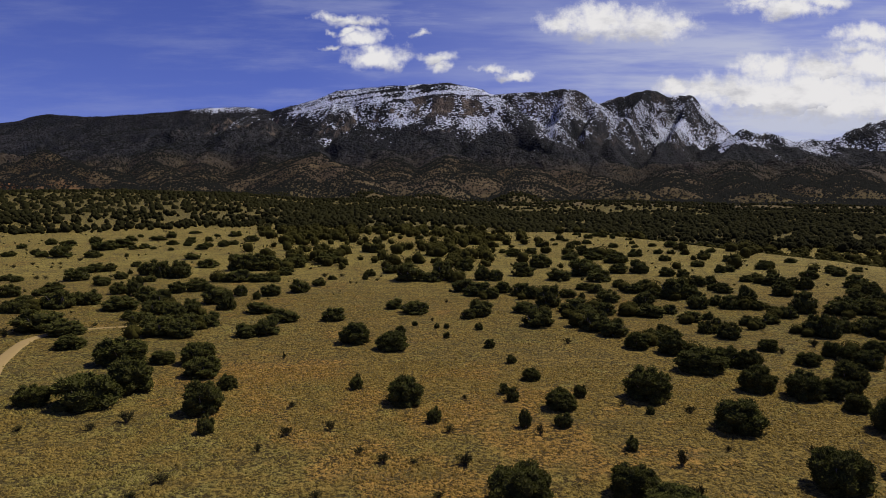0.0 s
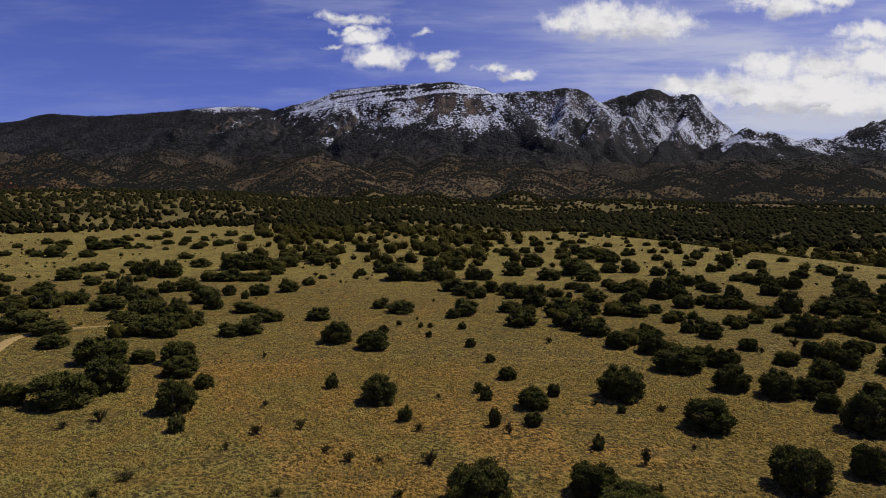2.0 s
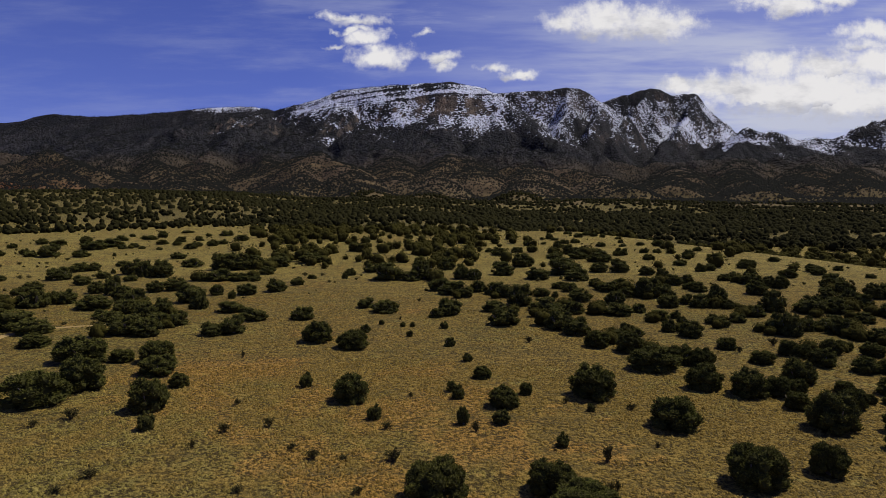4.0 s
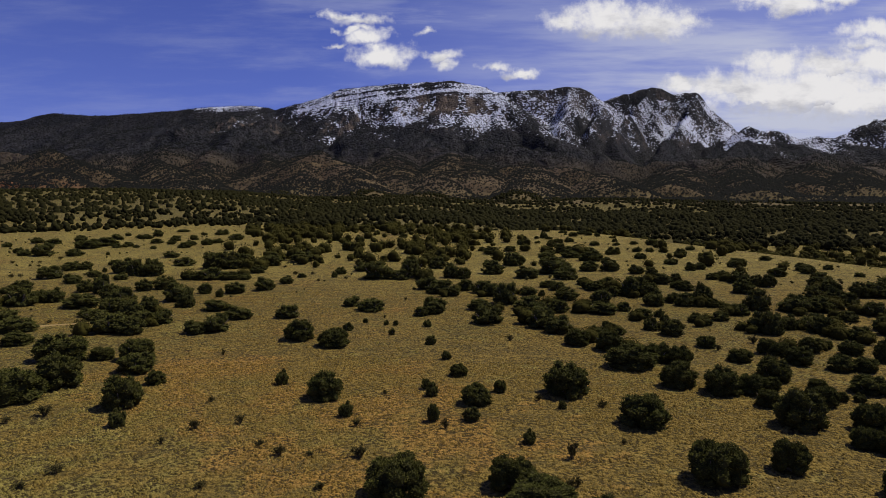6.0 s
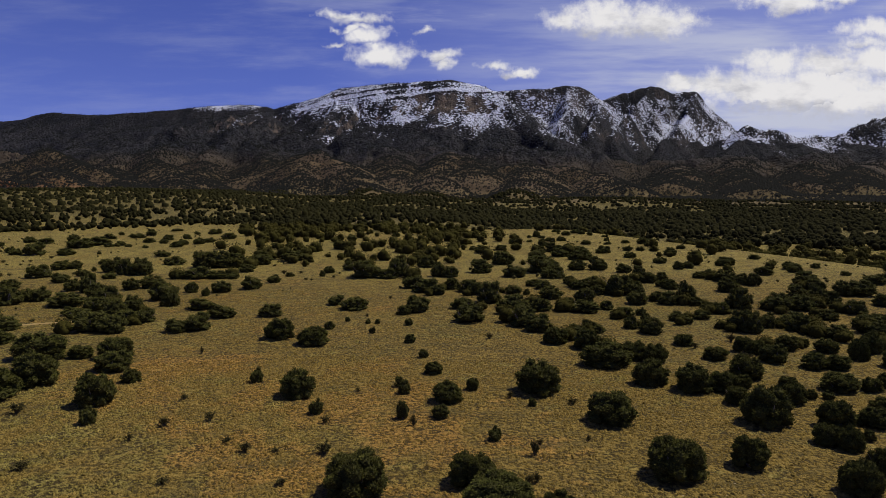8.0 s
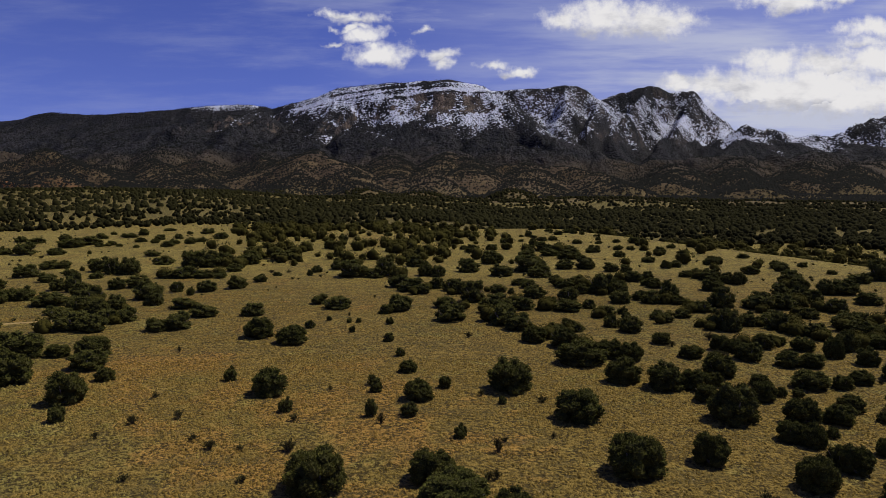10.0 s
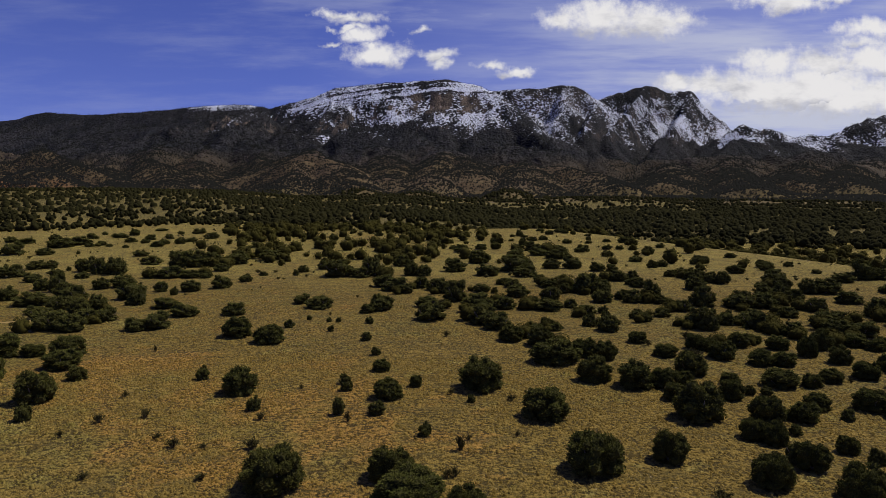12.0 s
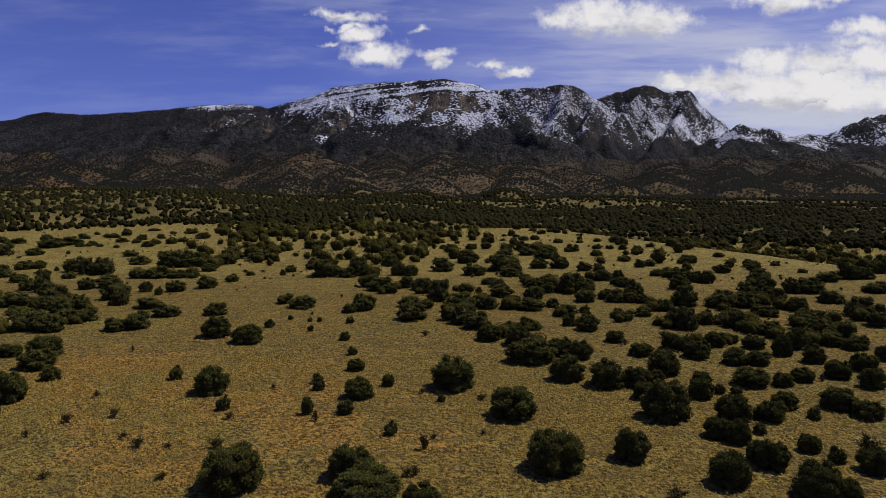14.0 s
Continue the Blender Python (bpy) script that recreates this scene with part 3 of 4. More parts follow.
AZ = np.radians(np.concatenate([np.arange(-180, -44, 4.0), np.arange(-42, 42, 0.15), np.arange(44, 180.1, 4.0)]))
RAD = [0.0, 6.0, 12.0, 18.0]
while RAD[-1] < 4650:
    RAD.append(RAD[-1] * (1.013 if RAD[-1] < 220 else 1.0095 if RAD[-1] < 1700 else 1.006))
RAD = np.array(RAD)


def sheet(name, i0, i1, mat):
    a, r = np.meshgrid(AZ, RAD[i0:i1 + 1])
    x, y = CENTRE[0] + r * np.sin(a), CENTRE[1] + r * np.cos(a)
    v = np.stack([x, y, terrain(x, y)], -1).reshape(-1, 3)
    n, rows = len(AZ), i1 - i0
    j, i = np.meshgrid(np.arange(n - 1), np.arange(rows))
    q = (i * n + j).ravel()
    me = mesh_of(name, v, np.stack([q, q + n, q + n + 1, q + 1], -1), mat)
    me.attributes.new("ravine", "FLOAT", "POINT").data.foreach_set("value", ravines(x, y).ravel().astype(np.float32))
    return new(name, me)


ring_a, ring_b = int(np.searchsorted(RAD, 640)), int(np.searchsorted(RAD, 1720))
tagged(sheet("ground", 0, ring_a, GRASSLAND), "dry straw-coloured grassland with bare orange soil patches", "ground", kind="structure")
tagged(sheet("foothills", ring_a, ring_b, FOOTHILL), "dark brown rounded foothills dotted with scrub trees", "hills", kind="structure")
tagged(sheet("mountain_range", ring_b, len(RAD) - 1, MOUNTAIN), "rugged dark wooded mountain range streaked with snow", "mountain", kind="structure")


def on_ground(x, y):
    return float(terrain(x, y)[0])


# Footpath of trodden dust
way = np.array([(-27.0, 38.0), (-31.0, 45.5), (-33.4, 50.2), (-35.2, 55.0), (-36.0, 57.8), (-35.6, 60.2), (-33.0, 62.4), (-29.0, 64.0), (-24.0, 65.5)])
s = np.linspace(0, len(way) - 1, 90)
cx, cy = [np.interp(s, np.arange(len(way)), way[:, k]) for k in (0, 1)]
for _ in range(6):
    cx[1:-1], cy[1:-1] = (cx[:-2] + 2 * cx[1:-1] + cx[2:]) / 4, (cy[:-2] + 2 * cy[1:-1] + cy[2:]) / 4
tx, ty = np.gradient(cx), np.gradient(cy)
tl = np.hypot(tx, ty)
rows = []
wide = np.interp(np.arange(90), [0, 45, 60, 89], [0.6, 0.6, 0.38, 0.18])
for k in np.linspace(-1, 1, 7):
    off = k * wide * (1 + 0.25 * (vnoise(s * 3, s * 0 + k) - 0.5))
    x, y = cx - ty / tl * off, cy + tx / tl * off
    rows.append(np.stack([x, y, terrain(x, y) + 0.09 * (1 - k ** 4) - 0.03], -1))
v = np.concatenate(rows)
f = [(a * 90 + b, a * 90 + b + 1, (a + 1) * 90 + b + 1, (a + 1) * 90 + b) for a in range(6) for b in range(89)]
tagged(new("footpath", mesh_of("footpath", v, f, DUST)), "pale narrow dirt footpath worn through dry grass", "path", kind="structure")


# ---------------------------------------------------------------- junipers
def ball(sub):
    bm = bmesh.new()
    bmesh.ops.create_icosphere(bm, subdivisions=sub, radius=1)
    v = np.array([p.co for p in bm.verts])
    f = np.array([[q.index for q in face.verts] for face in bm.faces])
    bm.free()
    return v, f


BALL_1 = ball(1)


def sprays(rs, at, way_out, length, girth):
    """Small three-sided tufts of needles at the points, growing along way_out."""
    n = len(at)
    way_out = way_out / np.linalg.norm(way_out, axis=1)[:, None]
    side = np.cross(way_out, rs.normal(size=(n, 3)))
    side /= np.linalg.norm(side, axis=1)[:, None]
    other = np.cross(way_out, side)
    length, girth = length[:, None], girth[:, None]
    tip = at + way_out * length
    ring = [at + girth * (math.cos(a) * side + math.sin(a) * other) for a in (0.3, 2.4, 4.5)]
    v = np.stack([*ring, tip], 1).reshape(-1, 3)
    f = np.array([(0, 1, 3), (1, 2, 3), (2, 0, 3)])[None] + 4 * np.arange(n)[:, None, None]
    return v, f.reshape(-1, 3)


def crown_mesh(seed, count, shape, fine, clumps):
    """A crown one metre across and one high, of overlapping lobes covered with tufts."""
    rs = np.random.RandomState(seed)
    lean = rs.uniform(-0.06, 0.06, 2)
    lobes = [(0, 0, 0.42, 0.36, 0.42)]
    for k in range(9):                      # a skirt that reaches the ground
        a, rad = k * 0.698 + rs.uniform(-0.3, 0.3), rs.uniform(0.24, 0.34)
        lobes.append((rad * math.cos(a), rad * math.sin(a), rs.uniform(0.10, 0.22), rs.uniform(0.11, 0.17), rs.uniform(0.12, 0.18)))
    for k in range(clumps):                 # rounded clumps all over the dome, some standing proud
        a, up = k * 2.4 + rs.uniform(-0.4, 0.4), rs.uniform(0.0, 1.0)
        rad = 0.37 * math.sqrt(1 - (0.93 * up) ** 2) * rs.uniform(0.86, 1.07)
        size = rs.uniform(0.065, 0.125)
        lobes.append((rad * math.cos(a) + lean[0] * up, rad * math.sin(a) + lean[1] * up, 0.28 + 0.55 * up * rs.uniform(0.85, 1.1), size, size * rs.uniform(1.1, 1.7)))
    verts, faces, base = [], [], 0
    for lx, ly, lz, r, rz in lobes:
        v = shape[0] * np.array([r, r, rz]) * 0.86
        v = v * (1 + 0.30 * (rs.rand(len(v), 1) - 0.5)) + np.array([lx, ly, lz])
        v[:, 2] = np.maximum(v[:, 2], 0.02)
        verts.append(v)
        faces.append(shape[1] + base)
        base += len(v)
    area = np.array([r * rz for _, _, _, r, rz in lobes])
    pick = rs.choice(len(lobes), count, p=area / area.sum())
    d = rs.normal(size=(count, 3))
    d[:, 2] = np.where(d[:, 2] < -0.4, -d[:, 2], d[:, 2])
    d /= np.linalg.norm(d, axis=1)[:, None]
    L = np.array(lobes)[pick]
    at = L[:, :3] + d * L[:, [3, 3, 4]] * rs.uniform(0.78, 1.0, (count, 1))
    keep = at[:, 2] > 0.02
    at, d = at[keep], d[keep]
    up = d + np.array([0, 0, 0.7]) + rs.normal(size=d.shape) * 0.35
    tv, tf = sprays(rs, at, up, rs.uniform(0.028, 0.066, len(at)) * fine, rs.uniform(0.012, 0.024, len(at)) * fine)
    verts.append(tv)
    faces.append(tf + base)
    me = mesh_of("crown", np.concatenate(verts), np.concatenate(faces), NEEDLES, False)
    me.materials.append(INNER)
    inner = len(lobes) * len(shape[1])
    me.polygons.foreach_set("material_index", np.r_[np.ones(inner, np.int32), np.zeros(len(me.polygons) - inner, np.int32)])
    return me


def limb(points, radii, sides=6):
    """A tapered bent tube."""
    v, f = [], []
    for k, (p, r) in enumerate(zip(points, radii)):
        for q in range(sides):
            a = q * 6.2832 / sides
            v.append((p[0] + r * math.cos(a), p[1] + r * math.sin(a), p[2]))
        if k:
            b = (k - 1) * sides
            f += [(b + q, b + (q + 1) % sides, b + sides + (q + 1) % sides, b + sides + q) for q in range(sides)]
    return v, f


def trunk_mesh(seed):
    """Several bent stems that fork from one stool at the ground."""
    rs = np.random.RandomState(seed)
    verts, faces = limb([(0, 0, -0.08)], [0.05])
    for k in range(rs.randint(4, 7)):
        a, lean = rs.uniform(0, 6.283), rs.uniform(0.12, 0.42)
        pts = []
        for h in (0.06, 0.16, 0.30, 0.46, 0.62):
            o = lean * (h / 0.62) ** 0.8
            pts.append((o * math.cos(a) + rs.uniform(-0.02, 0.02), o * math.sin(a) + rs.uniform(-0.02, 0.02), h))
        v, f = limb(pts, [0.035, 0.028, 0.021, 0.014, 0.006])
        b = len(verts)
        faces += [(q, (q + 1) % 6, b + (q + 1) % 6, b + q) for q in range(6)]
        faces += [[i + b for i in q] for q in f]
        verts += v
    return mesh_of("trunk", verts, faces, BARK)


def tree_kind(name, seed, count, shape, fine, clumps):
    root = new(name)
    root.empty_display_size = 0.2
    for part_name, me in (("trunk", trunk_mesh(seed)), ("crown", crown_mesh(seed, count, shape, fine, clumps))):
        new(part_name, me).parent = root
    return root


KNOLL_FOOT = [
    (11.9, 25.5, 1.9, 1.4), (9.5, 26.6, 3.3, 1.6), (30.9, 27.6, 1.3, 1), (29.6, 27.7, 2.2, 1.7), (3.3, 28.1, 3.1, 2.1), (26.2, 29, 2, 1.7),
    (8.5, 29.2, 2.3, 1.6), (18.4, 30.3, 3.1, 2.1), (34, 30.6, 1.7, 1.3), (29.2, 30.9, 1.7, 1.5), (22.4, 31.7, 1.9, 1.7), (32.2, 33.1, 1.3, 1),
    (28.9, 34.3, 1.5, 1.3), (28.1, 35.1, 1.6, 1.2), (30.3, 37.9, 2.1, 1.7), (17, 38, 2.8, 1.9), (32.5, 38, 1.9, 1.2), (26.3, 38.1, 2.7, 2.4),
    (38.6, 38.4, 1.9, 1.1), (-14.2, 39.2, 2.5, 2), (-24.7, 40, 2.1, 1.3), (-21.6, 40, 3.8, 2.1), (37.8, 40, 2.1, 1.4), (34.4, 40.1, 1.6, 1.1),
]
LOWER_SLOPE = [
    (7.4, 41.4, 2.1, 1.3), (9.0, 43.9, 0.9, 0.9), (-2.4, 41.8, 2.3, 1.8), (26.1, 41.9, 1.6, 1.2), (29.9, 42.1, 1.7, 1.4), (-20.3, 43.2, 3, 2.3), (13.6, 43.7, 3.1, 2.2),
    (-14.3, 44.1, 1.4, 1), (24.3, 44.5, 2.7, 1.9), (26.3, 44.5, 1.9, 1.5), (42.7, 44.5, 1.7, 1.5), (36.7, 44.9, 1.6, 1), (27.8, 45, 1.3, 1.1),
    (34.6, 45, 2.5, 1.3), (31.2, 45.4, 1.4, 0.9), (21.8, 46, 2.4, 1.9), (38.7, 46, 1.6, 1), (41.8, 47, 2.1, 1.4), (-17, 47.1, 2.8, 1.4),
    (6.3, 47.7, 1.3, 0.9), (29.3, 47.8, 2.5, 1.8), (45, 48.9, 2.2, 1.4), (35.8, 50.5, 2, 1.3), (37.5, 50.5, 2, 1.1), (-24.5, 50.6, 3.9, 2),
]
GULLY_SIDE = [
    (-21.3, 50.7, 1.9, 1), (-18.7, 50.8, 2.7, 1.8), (19.8, 51, 3.9, 1.9), (42.3, 51.1, 1.8, 1.5), (48.4, 51.8, 1.4, 1.3), (23.9, 51.9, 1.8, 1.5),
    (33.6, 52.3, 2.2, 1.5), (22.5, 52.8, 2.2, 1.5), (29.2, 53.1, 2, 1.1), (40.9, 53.2, 1.7, 1.8), (33.3, 54.8, 1.7, 1.3), (-30.8, 55, 2.4, 1.1),
    (48, 55.3, 1.7, 1.1), (43.4, 55.6, 2, 1.9), (32.5, 55.7, 1.7, 1.4), (39.7, 55.7, 2, 1.2), (48.9, 55.8, 2, 1.2), (19.4, 56.3, 2.4, 1.8),
    (-4.3, 56.4, 3, 1.6), (47.1, 57, 2.5, 1.2), (28.2, 57.7, 1.7, 1.1), (16.9, 58.3, 2.3, 1.5), (-7.8, 58.7, 2.8, 1.9), (-23.6, 60, 2.5, 1.7),
]
MID_SLOPE = [
    (-34.2, 60.2, 3.2, 1.4), (-17.8, 60.6, 2, 1.3), (-25.7, 60.7, 3.6, 1.9), (19.5, 61.1, 1.6, 1.2), (50.4, 61.2, 2.8, 1.5), (-16.3, 61.5, 2.4, 1.8),
    (-37.4, 61.7, 4.2, 2.2), (21.7, 62.3, 1.4, 0.8), (26.8, 62.4, 2.1, 1.7), (16.1, 63, 2.5, 1.8), (36.6, 63.3, 2.2, 2.3), (21, 63.4, 1.4, 1.1),
    (-24.4, 64, 2.5, 1.4), (35.9, 64.4, 2, 2.1), (25.4, 64.5, 1.4, 1.3), (-22.7, 64.6, 2, 1.5), (-29.6, 65.4, 2.4, 1.2), (14.9, 65.5, 2.7, 2.1),
    (49.5, 65.7, 2.9, 1.6), (39.4, 65.8, 1.7, 1.6), (42.1, 66.5, 2.8, 1.6), (51.6, 66.8, 2.3, 1.4), (31.7, 67.1, 1.6, 1), (9.6, 67.2, 3, 1.9),
]
OPEN_SHOULDER = [
    (-31.6, 67.4, 1.6, 1), (57.9, 67.5, 2.4, 1.9), (-16.2, 68.1, 2.7, 1.4), (-27.5, 68.5, 2.3, 1.7), (31.2, 68.5, 1.4, 1.1), (-11.4, 69.2, 2.5, 1.4),
    (34.3, 69.7, 1.8, 1), (57.5, 69.7, 3, 2.3), (-30.3, 70.2, 3, 1.7), (15, 70.4, 2.6, 1.7), (-44.9, 70.5, 2, 1.5), (2.6, 70.6, 1.6, 1.1),
    (-46.1, 70.7, 1.8, 1.4), (26.3, 70.7, 2.4, 1.1), (-26.7, 70.8, 2, 1.8), (4.2, 72.2, 2.4, 2), (-20, 72.8, 3, 1.3), (37.7, 72.8, 2.1, 1.4),
    (22.6, 72.9, 3.1, 1.4), (-3.1, 73.5, 3.1, 1.4), (17.8, 73.5, 2.6, 1.4), (-35.6, 73.6, 3.7, 1.7), (-24.4, 73.8, 1.3, 1), (-42.7, 74.1, 3.1, 2.2),
]
UPPER_SLOPE = [
    (-23.8, 74.1, 1.5, 2.1), (9.2, 74.1, 2.8, 1.3), (36.8, 74.1, 1.5, 1.1), (25.4, 74.6, 1.6, 1.1), (-44.7, 74.7, 1.6, 1.2), (14.8, 74.7, 3.4, 1.6),
    (20.9, 74.9, 1.9, 1.3), (44.9, 75, 3.2, 2.1), (40.9, 75.9, 2.7, 2.6), (-32.2, 76.1, 2.8, 2.2), (-5.6, 76.1, 1.9, 1.2), (-42.7, 77.1, 1.7, 1.6),
    (-40.9, 77.2, 2.5, 1.8), (36.4, 77.2, 1.6, 1.1), (58.9, 77.4, 3, 1.5), (-48.6, 77.5, 2, 1), (51, 78.1, 2.4, 2.6), (12.3, 78.2, 2.9, 2.7),
    (29.9, 78.3, 2.5, 1.9), (33.6, 78.3, 2.4, 1.6), (52.8, 78.6, 2.5, 1.7), (-26.6, 78.7, 3.3, 2.4), (23.7, 78.7, 2.3, 1.9), (35.9, 79.2, 2.4, 2.7),
]
LONG_GROVE = [
    (32.6, 80, 1.6, 1.3), (-35.7, 80.5, 2.5, 2), (20.1, 81.5, 2.8, 1.6), (-53.8, 82.9, 2.5, 1.8), (-50.7, 83.7, 1.7, 1.1), (6.1, 83.7, 1.8, 1.4),
    (11.1, 83.8, 2.1, 1.8), (51.7, 83.9, 2.4, 1.5), (26.4, 84.1, 1.9, 1.4), (28.6, 84.2, 1.9, 1.9), (57.7, 84.2, 2.2, 2.1), (68.8, 84.4, 3.4, 1.5),
    (-38.9, 84.5, 2.1, 2.7), (30.9, 84.6, 2.9, 2.1), (29.2, 84.8, 3.6, 2.8), (60.2, 84.8, 3.7, 2.1), (-25.8, 84.9, 1.6, 1.5), (15.9, 85, 2, 1.2),
    (-22, 85.3, 2.6, 1.6), (-41.7, 85.8, 2.2, 1.7), (10, 86.4, 2.9, 1.8), (4.5, 86.6, 3.7, 1.8), (-50.6, 86.7, 2.6, 1.5), (55.8, 87.1, 2.2, 1.9),
]
SADDLE = [
    (44.4, 87.2, 2.7, 2.1), (-34.8, 87.5, 2.2, 1.7), (-18.9, 88.1, 2.7, 1.9), (8, 88.7, 2.3, 1.6), (20.3, 88.7, 2.3, 1.3), (25.1, 88.7, 2.3, 1.4),
    (37.3, 88.9, 2.3, 1.4), (-32.9, 89.6, 3, 1.9), (2.7, 90, 3, 1.9), (36.6, 90.8, 1.4, 1), (27.4, 90.9, 2.3, 1.6), (19.2, 91.4, 1.9, 1),
    (50.1, 92.3, 1.9, 2), (24.6, 93.3, 1.9, 1.2), (48.9, 93.3, 1.9, 1.7), (-47.7, 93.5, 2.4, 1.5), (58.1, 93.9, 3.5, 2), (-17.5, 94.3, 1.8, 1.2),
    (68.3, 94.5, 2.9, 1.6), (36, 94.6, 2.4, 1.7), (47.6, 96, 2.9, 1.9), (38.5, 96.3, 1.8, 1.4), (74.8, 96.4, 3, 1.9), (72.7, 96.9, 3.3, 3.3),
]
BROW = [
    (-62.6, 98.1, 1.7, 1), (-43.2, 98.3, 2, 1.1), (-24.9, 99, 1.7, 1), (-33.1, 99.3, 2.2, 1.3), (-27.3, 99.4, 2.9, 1.3), (-1.6, 99.4, 3, 1.6),
    (-54.6, 99.6, 3.4, 2.1), (45.3, 99.8, 2, 1.1), (23.3, 99.9, 3.4, 1.9), (-30.4, 100, 4.2, 1.9), (-5, 100.1, 4.4, 2.8), (-65.5, 100.3, 2.2, 1.1),
    (-16.7, 100.7, 1.4, 0.7), (0.1, 100.7, 3.4, 3.3), (7.8, 100.8, 2.6, 1.8), (5.9, 101.2, 2.2, 2.5), (-48.8, 101.3, 1.9, 1.3), (17.7, 101.6, 3.4, 2),
    (47.6, 101.6, 2.1, 1.2), (69.1, 102.7, 1.6, 0.7), (81.4, 103.4, 3.2, 2.6), (-40.7, 103.6, 3.3, 2.9), (56.8, 103.7, 2.5, 1.5), (-43.6, 104, 2.6, 2.8),
]
MEADOW_EDGE = [
    (-11.4, 104.6, 1.8, 1.2), (37.8, 105.3, 2, 1.4), (12.7, 106.5, 3.6, 2.3), (63.2, 106.6, 2.2, 1.4), (-46.8, 106.7, 3.3, 2.6), (35.8, 106.7, 2.3, 1.6),
    (-25.2, 107, 2.4, 1.4), (22.8, 107.6, 5.5, 3), (-8.6, 108.6, 2.6, 1.6), (29, 110.3, 2.8, 1.8), (64.5, 110.3, 2.8, 1.4), (32.4, 110.6, 3.2, 2.4),
    (-57.5, 110.8, 3.6, 1.6), (46, 111, 1.7, 1.5), (-55.3, 111.2, 1.9, 1.5), (69.3, 111.7, 1.7, 0.9), (48.2, 112.6, 1.7, 1.3), (3.7, 114.1, 2.9, 2.1),
    (-34.8, 114.7, 4.3, 3), (-32.4, 114.8, 4.9, 3.2), (55.4, 115.7, 2.2, 1.7), (-29.9, 116.3, 3.5, 2.7), (56.9, 116.4, 1.8, 1.5), (-41.6, 118.3, 3.6, 1.7),
]
FAR_BROW = [
    (-54.4, 118.6, 2, 1), (-26.4, 119.1, 4, 2.5), (17.3, 119.5, 4, 2.7), (46.1, 121, 2.7, 1.2), (-21.5, 124.4, 4.6, 2.1), (65.7, 126.2, 2.1, 1),
    (32.8, 126.8, 4.3, 2.1), (55.1, 128.8, 2.6, 1.3), (43, 129.7, 2.2, 1.3), (-49, 130.6, 2.9, 1.3), (25.3, 132.5, 3.4, 1.5), (29.9, 133, 3.8, 1.7),
    (-80.3, 133.9, 2.7, 1.3), (-76.6, 133.9, 4.1, 2.9), (-87, 133.9, 2.7, 1.2), (-70.3, 134.4, 3.4, 1.5), (52.4, 134.4, 2.5, 1.8), (-83.6, 137.2, 1.9, 1.4),
    (14.7, 138.2, 3, 1.8), (40.2, 139.6, 2.8, 1.8), (19, 144.3, 2.4, 1.4),
]
FIELD_TREES = [
    (-59.8, 147.0, 1.4, 0.7), (-74.9, 148.1, 5.7, 2.3), (-53.8, 149.3, 3.0, 1.4), (-69.3, 149.7, 2.3, 1.1), (-65.0, 150.1, 1.4, 0.7), (-95.0, 150.9, 2.2, 1.2),
    (-67.9, 152.6, 2.3, 1.2), (-74.0, 154.3, 5.0, 2.1), (-54.3, 154.5, 2.3, 1.4), (-51.1, 155.9, 2.5, 1.7), (-87.4, 156.0, 3.7, 1.5), (-60.1, 157.5, 2.0, 1.2),
    (-93.3, 159.4, 2.9, 1.6), (-64.5, 159.7, 2.7, 1.2), (-50.3, 160.5, 2.6, 1.3), (-84.0, 161.7, 2.8, 1.9), (-62.3, 165.3, 2.7, 1.5), (-78.2, 167.9, 2.9, 1.6),
    (-48.5, 169.3, 3.9, 1.8), (-59.3, 169.7, 2.2, 1.4), (-73.3, 172.5, 4.2, 1.3), (-73.2, 180.5, 2.7, 2.0), (-82.6, 183.0, 1.7, 1.0), (-62.3, 184.9, 1.7, 1.0),
]
HEDGE_TREES = [
    (-57.8, 186.5, 3.7, 1.7), (-73.3, 198.3, 3.6, 0.9), (-56.1, 208.6, 2.6, 1.5), (-46.7, 225.3, 3.1, 1.6),
]
KNOLL_CROWN = [
    (5.8, 134.6, 1.6, 0.9), (31.1, 138.4, 3.1, 1.9), (34.4, 138.5, 4.8, 1.7), (39.1, 138.8, 1.7, 1.2), (3.1, 140.0, 2.4, 1.4), (14.5, 140.3, 2.6, 1.7),
    (-32.3, 140.6, 1.5, 1.0), (29.6, 141.7, 3.4, 2.2), (51.9, 143.6, 2.0, 0.9), (46.6, 144.9, 2.0, 1.2), (49.4, 144.9, 1.8, 1.0), (27.1, 145.1, 2.5, 1.2),
    (12.9, 145.2, 1.7, 1.0), (19.1, 145.3, 2.7, 1.2), (-16.5, 145.6, 2.8, 2.3), (59.0, 147.3, 1.9, 1.1), (-31.0, 147.5, 2.1, 1.3), (34.5, 150.3, 1.8, 1.0),
    (29.3, 154.4, 2.1, 1.9), (45.8, 159.6, 1.7, 0.8), (40.6, 159.8, 2.2, 1.2), (54.8, 160.6, 3.4, 1.7),
]
